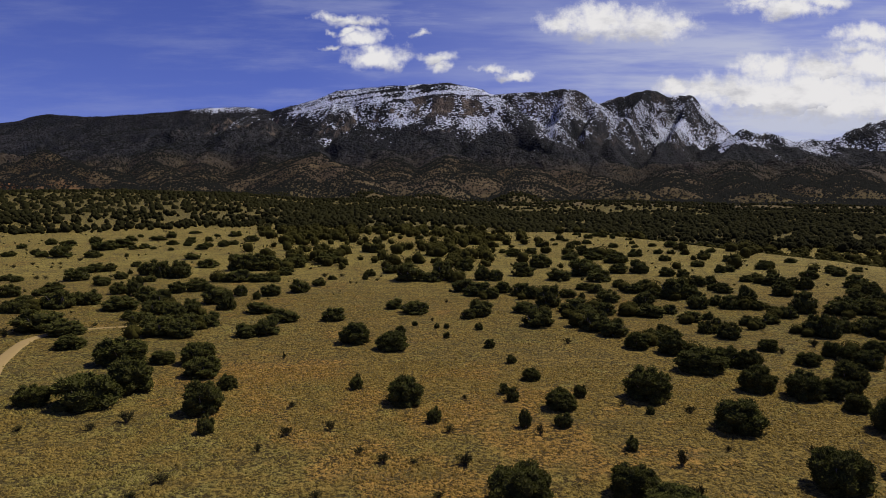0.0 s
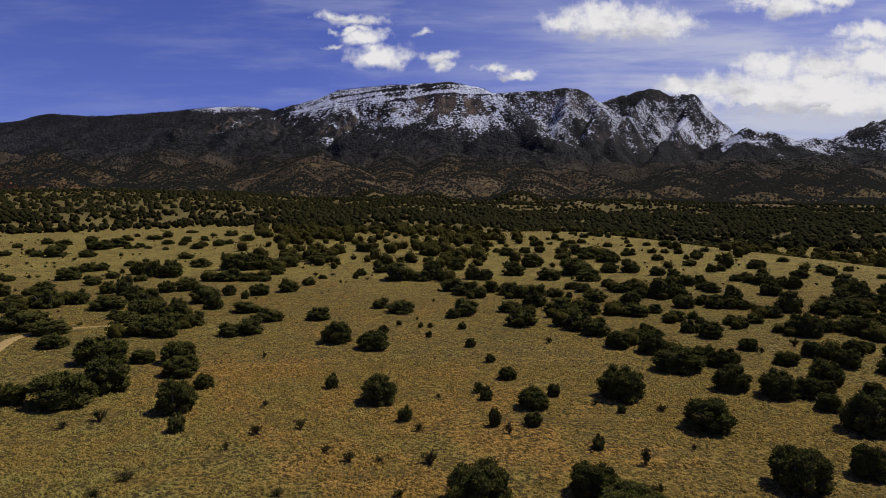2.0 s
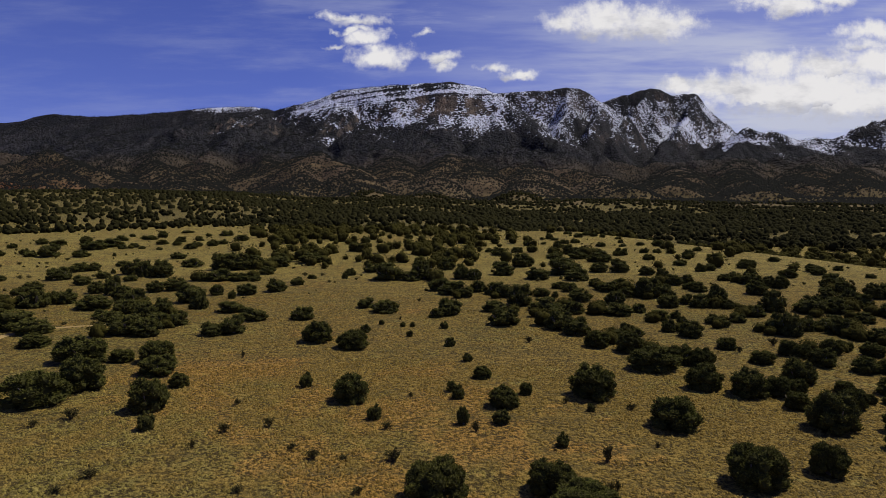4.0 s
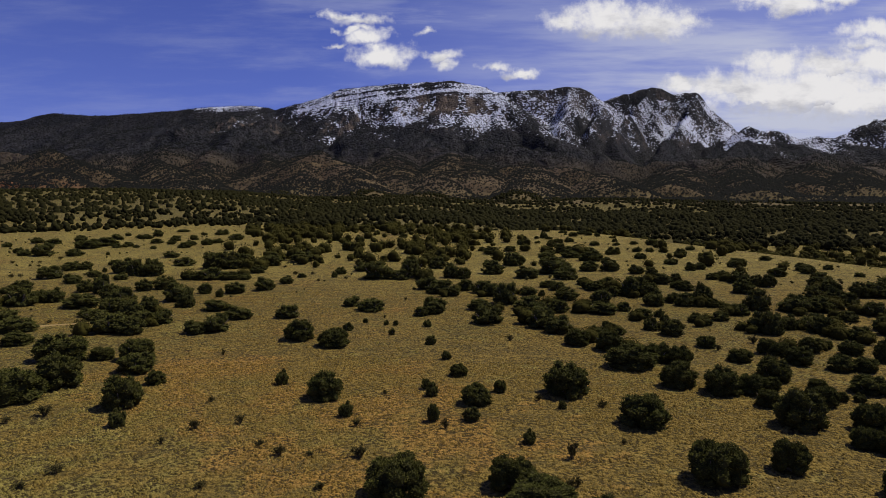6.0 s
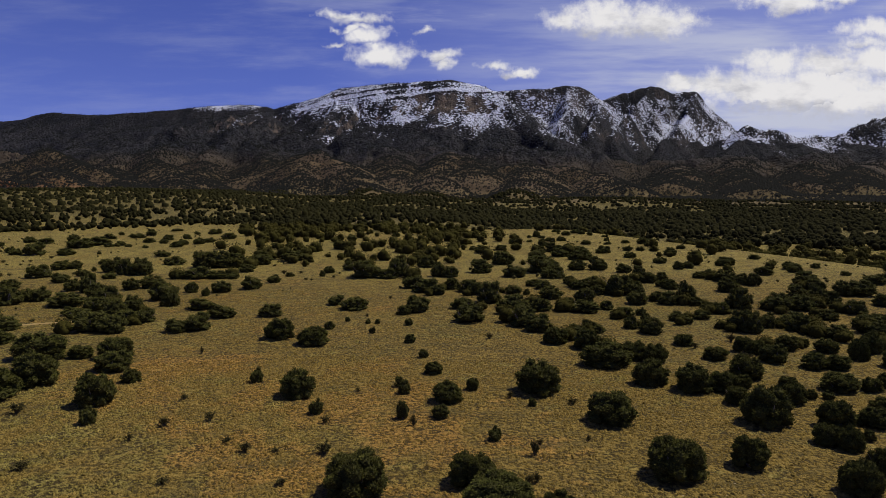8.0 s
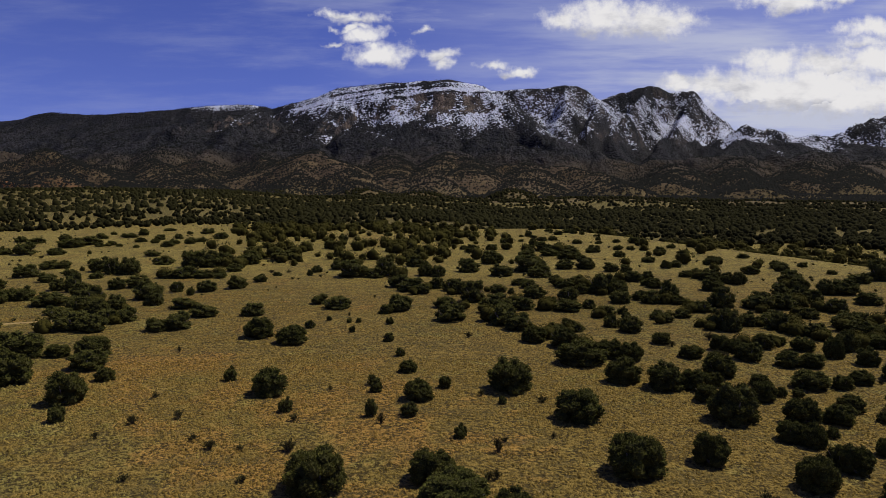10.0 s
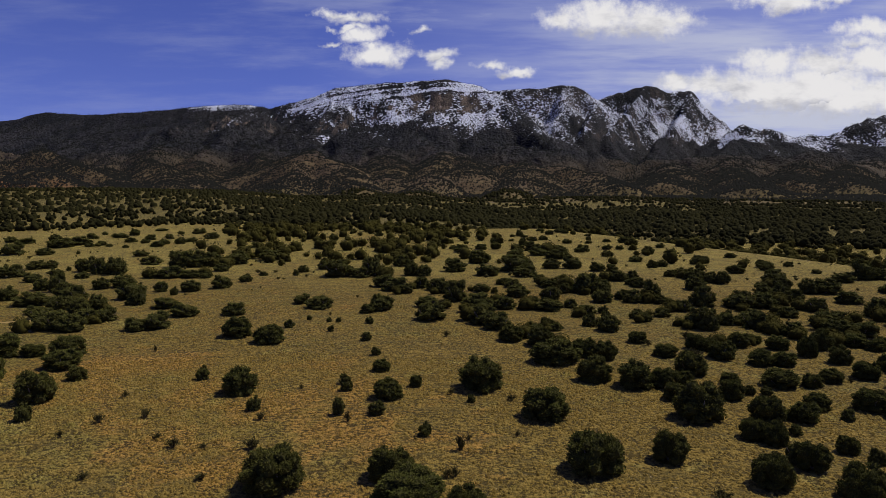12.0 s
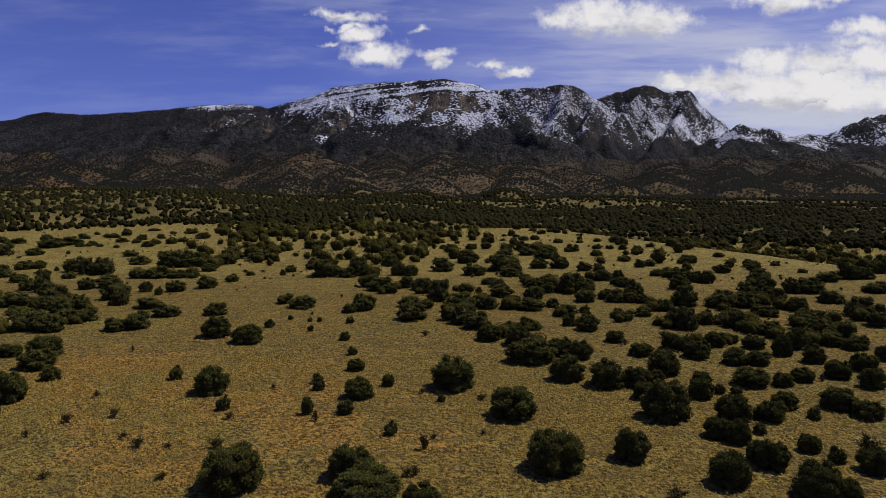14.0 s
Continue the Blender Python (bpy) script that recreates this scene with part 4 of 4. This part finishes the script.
KNOLL_BACK = [
    (23.2, 161.0, 2.2, 1.5), (-15.9, 161.6, 2.2, 1.9), (50.8, 162.5, 2.0, 0.9), (27.7, 165.3, 1.4, 0.7), (33.2, 167.3, 2.6, 1.2), (47.7, 168.7, 1.5, 1.0),
    (36.3, 169.6, 2.3, 1.3), (25.4, 175.6, 1.8, 1.5), (-6.2, 175.7, 2.1, 1.3), (32.4, 177.5, 2.1, 0.9), (49.5, 179.9, 1.1, 0.6), (29.5, 180.0, 1.4, 0.8),
    (31.6, 181.4, 1.9, 1.9), (47.0, 185.8, 1.6, 1.3), (40.5, 186.9, 2.6, 1.3), (45.6, 190.0, 2.0, 1.3), (39.6, 193.6, 1.0, 0.5), (44.8, 194.7, 3.0, 1.3),
    (39.9, 199.9, 2.4, 1.0), (-6.4, 201.8, 2.4, 1.5),
]
DRAW_SIDE = [
    (47.8, 75.3, 2.9, 1.8), (52.6, 72.9, 2.5, 1.7), (47.9, 70.2, 2.0, 1.2), (41.8, 64.4, 2.4, 1.8), (43.9, 61.4, 2.4, 1.4), (38.7, 57.9, 1.5, 0.8),
    (36.6, 56.6, 2.2, 1.3), (56.5, 65.0, 2.3, 1.6), (48.5, 62.2, 2.5, 1.6),
]
STANDS = (KNOLL_FOOT, LOWER_SLOPE, GULLY_SIDE, MID_SLOPE, OPEN_SHOULDER, UPPER_SLOPE, LONG_GROVE, SADDLE, BROW, MEADOW_EDGE, FAR_BROW, FIELD_TREES, HEDGE_TREES, KNOLL_CROWN, KNOLL_BACK, DRAW_SIDE)
LOW_BUSHES = [
    (23.2, 27.4, 1, 0.5), (-13.2, 27.9, 0.6, 0.3), (-5.5, 28.4, 0.6, 0.3), (-0.2, 28.7, 0.6, 0.3), (11.1, 29.3, 0.5, 0.4), (11.5, 29.4, 0.5, 0.5),
    (-12.6, 29.5, 0.8, 0.4), (32.8, 31.7, 0.9, 0.8), (28.8, 31.8, 1.2, 1.1), (-2.9, 32.2, 0.7, 0.5), (-1.4, 32.3, 0.5, 0.2), (1.1, 32.3, 1, 0.6),
    (11.8, 32.6, 0.5, 0.8), (11.9, 32.9, 0.4, 0.4), (35.2, 33.1, 1.2, 0.8), (-9.3, 33.3, 0.4, 0.4), (-4.2, 33.4, 0.7, 0.3), (12.3, 34.1, 0.4, 0.3),
    (9.9, 34.6, 0.7, 0.6), (15, 34.8, 0.3, 0.3), (10, 34.9, 0.6, 0.7), (19.5, 35, 0.3, 0.3), (-8.4, 35.5, 0.7, 0.5), (-22.8, 35.6, 0.6, 0.3),
]
SCRUB = [
    (-12.8, 35.7, 1, 1), (30.8, 35.7, 0.8, 0.6), (-19.1, 35.9, 0.6, 0.4), (-6.2, 36.5, 0.7, 0.5), (0.4, 36.7, 0.6, 0.4), (5.4, 36.7, 0.5, 0.5),
    (-17.8, 37.3, 1, 0.6), (4.7, 37.8, 0.8, 1.1), (6.9, 38.1, 1.1, 0.85), (35.2, 38.1, 0.9, 0.7), (-0.5, 38.4, 0.9, 0.9), (-9.2, 40.3, 0.5, 0.4),
    (12.7, 40.6, 0.6, 0.5), (15.3, 41.1, 0.8, 0.4), (11.4, 42.1, 0.5, 0.4), (4.5, 42.7, 0.9, 0.9), (1.4, 42.9, 0.4, 0.3), (31.5, 42.9, 0.8, 0.7),
    (32.6, 42.9, 0.8, 0.6), (4.1, 44.2, 0.8, 0.7), (-5.8, 44.5, 1, 1), (40, 45.8, 0.5, 0.3), (31, 52, 1.2, 0.8), (-12.6, 52.6, 0.4, 0.5),
]
FAR_SCRUB = [
    (5.4, 52.6, 0.8, 0.7), (-31.6, 54.1, 0.9, 0.4), (28.8, 56.5, 0.7, 0.5), (4, 57.6, 1.1, 0.8), (-38.7, 58.7, 1, 0.7), (33.1, 59.4, 1, 0.7),
    (11.2, 59.6, 0.7, 0.5), (0.3, 61.1, 0.7, 0.6), (-4, 62.8, 1, 0.8), (3.5, 65.1, 0.9, 0.7), (-0.6, 65.5, 0.6, 0.5), (0.3, 65.5, 0.6, 0.5),
    (-2.8, 66.5, 0.6, 0.5), (27.9, 67.8, 1.2, 1), (-1.1, 69.1, 0.5, 0.3), (28.4, 71.4, 1.2, 0.9), (0.4, 80.1, 0.5, 0.4), (-22.9, 82, 1.1, 1.1),
    (17.4, 83.8, 1, 0.8), (-13.4, 86.9, 0.3, 0.3), (-13.3, 96.1, 0.6, 0.4), (-12.5, 96.1, 0.5, 0.3), (-11.7, 100.6, 1, 1), (-62.1, 102.1, 1, 0.5),
]
MORE_SCRUB = [
    (-61.1, 102.7, 0.9, 0.4), (-18.4, 103.8, 0.9, 0.6), (-15.9, 104.6, 0.9, 0.4), (-50.2, 107.2, 0.9, 0.8), (-66.9, 116.9, 0.8, 0.4), (-75.4, 117.4, 1, 0.6),
    (-74.5, 121.4, 1, 0.5), (-70.1, 122.4, 0.8, 0.5), (-69.3, 127.7, 1.1, 0.6), (-63.9, 135.2, 0.9, 0.7),
]
BUSHES = (LOW_BUSHES, SCRUB, FAR_SCRUB, MORE_SCRUB)

rs = np.random.RandomState(3)
CLOSE_KINDS = [tree_kind("juniper", 50 + k, 7000, BALL_1, 0.70, 48) for k in range(5)]
NEAR_KINDS = [tree_kind("juniper", 100 + k, 2800, BALL_1, 0.95, 34) for k in range(7)]
MID_KINDS = [tree_kind("juniper", 200 + k, 1000, BALL_1, 1.1, 22) for k in range(6)]
used = {}


def place(kinds, x, y, wide, high, label, category, group, sink=0.04):
    k = rs.randint(len(kinds))
    m = Matrix.LocRotScale((x, y, on_ground(x, y) - sink * high), Euler((rs.normal() * 0.04, rs.normal() * 0.04, rs.uniform(0, 6.283))), (wide, wide * rs.uniform(0.9, 1.1), high))
    if kinds[k] in used:
        ob = copy_thing(kinds[k], m)
    else:
        ob = kinds[k]
        used[ob] = m          # set once all copies are made, so that they copy scale one
    return tagged(ob, label, category, group)


for stand in STANDS:
    for x, y, wide, high in stand:
        if wide > 2.9:
            text = "large spreading dark green juniper tree on dry grass"
        elif high > 0.85 * wide:
            text = "tall upright dark green juniper bush on dry grass"
        elif wide > 1.9:
            text = "rounded dense dark green juniper bush on dry grass"
        else:
            text = "small compact dark green juniper bush on dry grass"
        place(CLOSE_KINDS if y < 37 else NEAR_KINDS if y < 60 else MID_KINDS, x, y, wide * (1.05 if y < 37 else 1.13 if y < 60 else 1.22), high * 1.03, text, "tree", "junipers on the slope")


# Low twiggy scrub
def scrub_kind(seed):
    rs = np.random.RandomState(seed)
    root = new("scrub_bush")
    root.empty_display_size = 0.2
    verts, faces = [], []
    tips = []
    for k in range(26):
        a, lean = rs.uniform(0, 6.283), rs.uniform(0.05, 0.48)
        h = rs.uniform(0.5, 1.0) * (1 - 0.5 * lean)
        pts = [(0, 0, -0.05), (0.45 * lean * math.cos(a), 0.45 * lean * math.sin(a), 0.5 * h), (lean * math.cos(a), lean * math.sin(a), h)]
        v, f = limb(pts, [0.020, 0.014, 0.004], 3)
        faces += [[i + len(verts) for i in q] for q in f]
        verts += v
        tips += [np.array(pts[1]) * (1 - u) + np.array(pts[2]) * u for u in rs.uniform(0, 1, 9)]
    new("branchwork", mesh_of("branchwork", verts, faces, TWIG)).parent = root
    tips = np.array(tips) + rs.normal(size=(len(tips), 3)) * 0.045
    tips[:, 2] = np.maximum(tips[:, 2], 0.03)
    out = tips - np.array([0, 0, 0.1])
    tv, tf = sprays(rs, tips, out + rs.normal(size=tips.shape) * 0.2, rs.uniform(0.08, 0.16, len(tips)), rs.uniform(0.02, 0.045, len(tips)))
    new("foliage", mesh_of("foliage", tv, tf, SAGE, False)).parent = root
    return root


SCRUB_KINDS = [scrub_kind(300 + k) for k in range(5)]
for bed in BUSHES:
    for x, y, wide, high in bed:
        if wide > 0.55 and high > 0.72 * wide:
            place(MID_KINDS, x, y, wide * 1.1, high * 1.1, "young dark green juniper seedling in dry grass", "bush", "young junipers")
        else:
            place(SCRUB_KINDS, x, y, wide * 1.15, high * 1.25, "low twiggy grey-green scrub bush in dry grass", "bush", "low scrub bushes")


for ob, m in used.items():
    ob.matrix_basis = m


# ---------------------------------------------------------------- woods beyond the slope
def scatter(rs, count, a0, a1, r0, r1, density):
    """Random places over a fan of ground, thinned by a density."""
    a = rs.uniform(a0, a1, count)
    r = np.sqrt(rs.uniform(r0 * r0, r1 * r1, count))
    x, y = CENTRE[0] + r * np.sin(a), CENTRE[1] + r * np.cos(a)
    keep = rs.rand(count) < density(x, y)
    return x[keep], y[keep]


def blob_field(name, xy, wide, high, shape, rs, mat, rough, smooth=True):
    v0, f0 = shape
    x, y = xy
    n = len(x)
    v = np.repeat(v0[None], n, 0) * (1 + rough * (rs.rand(n, len(v0), 1) - 0.5))
    a = rs.uniform(0, 6.283, n)
    ca, sa = np.cos(a)[:, None], np.sin(a)[:, None]
    v[:, :, 0], v[:, :, 1] = ca * v[:, :, 0] - sa * v[:, :, 1], sa * v[:, :, 0] + ca * v[:, :, 1]
    v[:, :, :2] *= (wide / 2)[:, None, None]
    v[:, :, 2] = (v[:, :, 2] * 0.55 + 0.45) * high[:, None]
    v[:, :, 0] += x[:, None]
    v[:, :, 1] += y[:, None]
    v[:, :, 2] += terrain(x, y)[:, None]
    f = (f0[None] + (np.arange(n) * len(v0))[:, None, None]).reshape(-1, 3)
    return new(name, mesh_of(name, v.reshape(-1, 3), f, mat, smooth))


def mid_density(x, y):
    u = x / np.maximum(y, 1)
    clump = ramp(fbm(x / 24, y / 24, 3, 8), 0.42, 0.60)
    edge = np.interp(u, [-0.8, -0.66, -0.58, -0.49, -0.41, -0.32, -0.2, -0.1], [195, 198, 201, 213, 222, 233, 246, 256])     # far side of the open field
    d = 0.07 + 0.36 * clump
    grove = np.exp(-((u + 0.10) / 0.20) ** 2) * ramp(y, 105, 125) * (1 - ramp(y, 200, 230))
    d = d + 0.36 * grove * (0.4 + 0.6 * clump)
    field = 0.72 * ramp(u, -0.22, -0.32) * (1 - ramp(y, edge - 12, edge)) + 0.35 * ramp(u, 0.16, 0.28) * ramp(y, 120, 135)
    d = d * (1 - np.clip(field, 0, 1))
    d = d * (1 - 0.30 * ramp(y, 215, 235) * (1 - ramp(u, 0.05, 0.16)))
    hedge = np.exp(-((y - edge - 8) / 8) ** 2) * ramp(u, -0.1, -0.2)
    brow = np.maximum(95, 214 - 2.6 * np.maximum(0, x - 42))
    valley = ramp(u, 0.08, 0.22) * ramp(y, brow + 6, brow + 24)
    glade = 1 - 0.9 * ramp(fbm(x / 34, y / 34, 2, 77), 0.55, 0.63)
    crown = ramp(u, 0.05, 0.10) * (1 - ramp(y, brow + 2, brow + 8)) * (1 - ramp(u, 0.30, 0.36) * 0.5)
    open_field = ramp(u, -0.24, -0.30) * (1 - ramp(y, edge - 14, edge - 4))
    d = d * (1 - np.clip(0.85 * crown + 0.96 * open_field, 0, 1))
    d = d + (0.08 + 0.30 * clump) * ramp(u, -0.16, -0.26) * ramp(y, edge + 4, edge + 20)
    return np.clip(d + 1.0 * hedge + 0.66 * valley * (0.5 + 0.5 * clump) * glade, 0, 1)


def cluster_shape(rs, balls, shape):
    vs, fs, b = [], [], 0
    for k in range(balls):
        o = rs.uniform(-0.45, 0.45, 3) * np.array([1, 1, 0.7]) if k else np.zeros(3)
        s = rs.uniform(0.4, 0.62) if k else 0.72
        vs.append(shape[0] * s + o)
        fs.append(shape[1] + b)
        b += len(shape[0])
    return np.concatenate(vs), np.concatenate(fs)


rs = np.random.RandomState(11)
half = radians(41)
LOW = [np.array(v) for v in ((0, 0, 1), (1, 0, 0), (0, 1, 0), (-1, 0, 0), (0, -1, 0), (0, 0, -1))]
CONE = (np.array([(0, 0, 1), (1, 0.1, -0.3), (-0.45, 0.9, -0.3), (-0.55, -0.85, -0.3)], float), np.array([(0, 1, 2), (0, 2, 3), (0, 3, 1)]))
OCTA = (np.array(LOW, float), np.array([(0, 1, 2), (0, 2, 3), (0, 3, 4), (0, 4, 1), (5, 2, 1), (5, 3, 2), (5, 4, 3), (5, 1, 4)]))


DOME = (np.array([(0, 0, 1.0)] + [(r * math.cos(k * 1.047 + o), r * math.sin(k * 1.047 + o), h) for r, o, h in ((0.72, 0.0, 0.62), (1.0, 0.5, -0.5)) for k in range(6)]),
        np.array([(0, 1 + k, 1 + (k + 1) % 6) for k in range(6)] + [(1 + k, 7 + k, 1 + (k + 1) % 6) for k in range(6)] + [(1 + (k + 1) % 6, 7 + k, 7 + (k + 1) % 6) for k in range(6)]))


def low_crown(rs, balls, tufts_on):
    """A light crown for trees farther off: lobes and a few large tufts, in the span -1 to 1."""
    v, f = cluster_shape(rs, balls, BALL_1)
    v = v * 0.88
    v[:, :2] *= 1 + 0.55 * np.maximum(0, -v[:, 2:])          # broad at the foot, and resting on the ground
    v[:, 2] = np.where(v[:, 2] < 0, 1.5 * v[:, 2], v[:, 2])
    fine = min(1.0, (64 / tufts_on) ** 0.4)
    d = rs.normal(size=(tufts_on, 3))
    d /= np.linalg.norm(d, axis=1)[:, None]
    at = d * np.array([0.84, 0.84, 0.80])
    tv, tf = sprays(rs, at, d + np.array([0, 0, 0.5]), rs.uniform(0.10, 0.17, tufts_on) * fine, rs.uniform(0.07, 0.13, tufts_on) * fine)
    return np.concatenate([v, tv]), np.concatenate([f, tf + len(v)])


# Undergrowth that closes up the groves
grown = np.array([row[:3] for stand in STANDS for row in stand])
fill = []
for x, y, wide in grown:
    crowd = np.sum(np.hypot(grown[:, 0] - x, grown[:, 1] - y) < 6.0)
    if y > 56 and crowd > 3:
        for k in range(2 if crowd > 5 else 1):
            if rs.rand() < 0.78:
                a = rs.uniform(0, 6.283)
                fill.append((x + 0.75 * wide * math.cos(a), y + 0.75 * wide * math.sin(a), wide * rs.uniform(0.5, 0.9)))
fill = np.array(fill)
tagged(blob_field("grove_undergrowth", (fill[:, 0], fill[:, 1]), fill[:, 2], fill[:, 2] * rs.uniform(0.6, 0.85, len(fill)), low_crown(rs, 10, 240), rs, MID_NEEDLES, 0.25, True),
       "dense dark green juniper undergrowth between the larger trees", "bush", kind="stuff")

for k in range(4):
    x, y = scatter(rs, 900, -half, half, 116, 222, mid_density)
    wide = rs.uniform(1.3, 3.6, len(x))
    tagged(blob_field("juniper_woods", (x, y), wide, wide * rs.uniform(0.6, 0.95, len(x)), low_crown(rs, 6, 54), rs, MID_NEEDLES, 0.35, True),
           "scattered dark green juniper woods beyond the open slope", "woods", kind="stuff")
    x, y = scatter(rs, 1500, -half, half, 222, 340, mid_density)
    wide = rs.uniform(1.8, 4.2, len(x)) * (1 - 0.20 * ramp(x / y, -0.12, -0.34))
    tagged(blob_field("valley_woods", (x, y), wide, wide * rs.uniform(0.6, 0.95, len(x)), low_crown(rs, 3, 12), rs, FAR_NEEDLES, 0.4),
           "dense dark green juniper woods in the shallow valley", "woods", kind="stuff")


def far_density(x, y):
    u = x / np.maximum(y, 1)
    clump = ramp(fbm(x / 50, y / 50, 3, 14), 0.42, 0.62)
    left = ramp(u, -0.12, -0.34)
    glade = 1 - (0.85 - 0.5 * left) * ramp(fbm(x / 15, y / 13, 3, 78), 0.53, 0.60)
    opening = 1 - 0.9 * ramp(fbm(x / 18, y / 12, 3, 79), 0.55, 0.62)
    strip = 1 - 0.22 * ramp(u, 0.06, 0.14) * ramp(y, 560, 590) * (1 - ramp(y, 680, 720))
    # Extra trees added to darken the right-hand woods in place of a cloud shadow.
    shade = ramp(u, -0.02, 0.10) * (1 - ramp(y, 500, 570)) * opening
    return np.clip(strip * glade * (0.36 + 0.08 * left + (0.5 - 0.25 * left) * clump) + 0.55 * shade, 0, 1)


x, y = scatter(rs, 34000, -half, half, 330, 780, far_density)
wide = rs.uniform(1.8, 4.1, len(x)) * (1 - 0.20 * ramp(x / y, -0.12, -0.34))
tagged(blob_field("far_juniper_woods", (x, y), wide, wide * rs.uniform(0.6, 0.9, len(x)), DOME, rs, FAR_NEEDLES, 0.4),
       "dense far juniper woods below the foothills", "woods", kind="stuff")
x, y = scatter(rs, 150000, -half, half, 740, 1750, lambda x, y: np.clip(0.26 + 0.40 * ramp(fbm(x / 110, y / 110, 3, 15), 0.38, 0.6) + 0.4 * ramp(x / y, 0.2, 0.4) + 0.4 * ramp(x / y, -0.36, -0.5) + 0.5 * ramp(y, 1350, 1700), 0, 1))
wide = rs.uniform(2.3, 4.8, len(x))
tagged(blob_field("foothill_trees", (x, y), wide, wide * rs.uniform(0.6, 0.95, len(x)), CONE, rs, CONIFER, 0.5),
       "dark pinyon and juniper trees dotting the foothills", "woods", kind="stuff")


SPIRE = (np.array([(0, 0, 1.0), (1, 0.1, -0.6), (-0.4, 0.9, -0.6), (-0.6, -0.9, -0.6)], float), np.array([(0, 1, 2), (0, 2, 3), (0, 3, 1)]))
x, y = scatter(rs, 150000, -half, half, 1720, 4050, lambda x, y: np.clip(0.12 + 0.70 * ramp(fbm(x / 90, y / 160, 4, 16), 0.36, 0.60) + 0.35 * ramp(y, 2700, 2300) * ramp(y, 1800, 2200), 0, 1) * (1 - 0.75 * ramp(y, 3000, 3400) * (np.abs(x) < 900)))
wide = rs.uniform(2.3, 4.5, len(x))
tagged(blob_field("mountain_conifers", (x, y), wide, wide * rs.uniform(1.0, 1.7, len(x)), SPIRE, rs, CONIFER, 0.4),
       "dark conifers standing over the snowy mountain faces", "woods", kind="stuff")

x, y = scatter(rs, 900, -half, half, 75, 240, lambda x, y: 0.5 + 0 * x)
wide = rs.uniform(0.35, 0.95, len(x))
tagged(blob_field("meadow_scrub", (x, y), wide, wide * rs.uniform(0.5, 0.8, len(x)), cluster_shape(rs, 3, OCTA), rs, SAGE, 0.6),
       "tiny low scrub clumps scattered over the meadow", "scrub", kind="stuff")

# ---------------------------------------------------------------- grass tufts
rs = np.random.RandomState(21)


def tufts(name, count, r0, r1, size):
    """Bunches of dry grass: steep-sided uneven clumps, five blades round."""
    x, y = scatter(rs, count, -half, half, r0, r1, lambda x, y: 0.35 + 0.65 * ramp(fbm(x / 6.0, y / 6.0, 4, 31), 0.40, 0.56))
    n = len(x)
    z = terrain(x, y)
    big = size * rs.uniform(0.45, 1.0, n) * (0.85 + 0.6 * rs.rand(n) ** 5)
    tall = big * rs.uniform(0.65, 1.15, n)
    lean = rs.normal(size=(2, n)) * 0.18 * big
    rings = []
    for wide, up, move in ((1.0, 0.0, 0.0), (0.64, 0.62, 0.6)):
        for b in range(5):
            a = b * 1.2566 + rs.uniform(-0.4, 0.4, n)
            r = big * wide * rs.uniform(0.65, 1.25, n)
            rings.append(np.stack([x + r * np.cos(a) + move * lean[0], y + r * np.sin(a) + move * lean[1], z - 0.02 + tall * up * rs.uniform(0.75, 1.2, n)], -1))
    v = np.stack([*rings, np.stack([x + lean[0], y + lean[1], z + tall * 0.9], -1)], 1).reshape(-1, 3)
    one = [(b, (b + 1) % 5, 5 + b) for b in range(5)] + [((b + 1) % 5, 5 + (b + 1) % 5, 5 + b) for b in range(5)] + [(5 + b, 5 + (b + 1) % 5, 10) for b in range(5)]
    f = (np.array(one)[None] + 11 * np.arange(n)[:, None, None]).reshape(-1, 3)
    tagged(new(name, mesh_of(name, v, f, STRAW, True)), "short dry straw-coloured grass tufts covering the slope", "grass", kind="stuff")


tufts("grass_tufts", 54000, 24, 54, 0.110)
tufts("far_grass_tufts", 13000, 54, 90, 0.135)
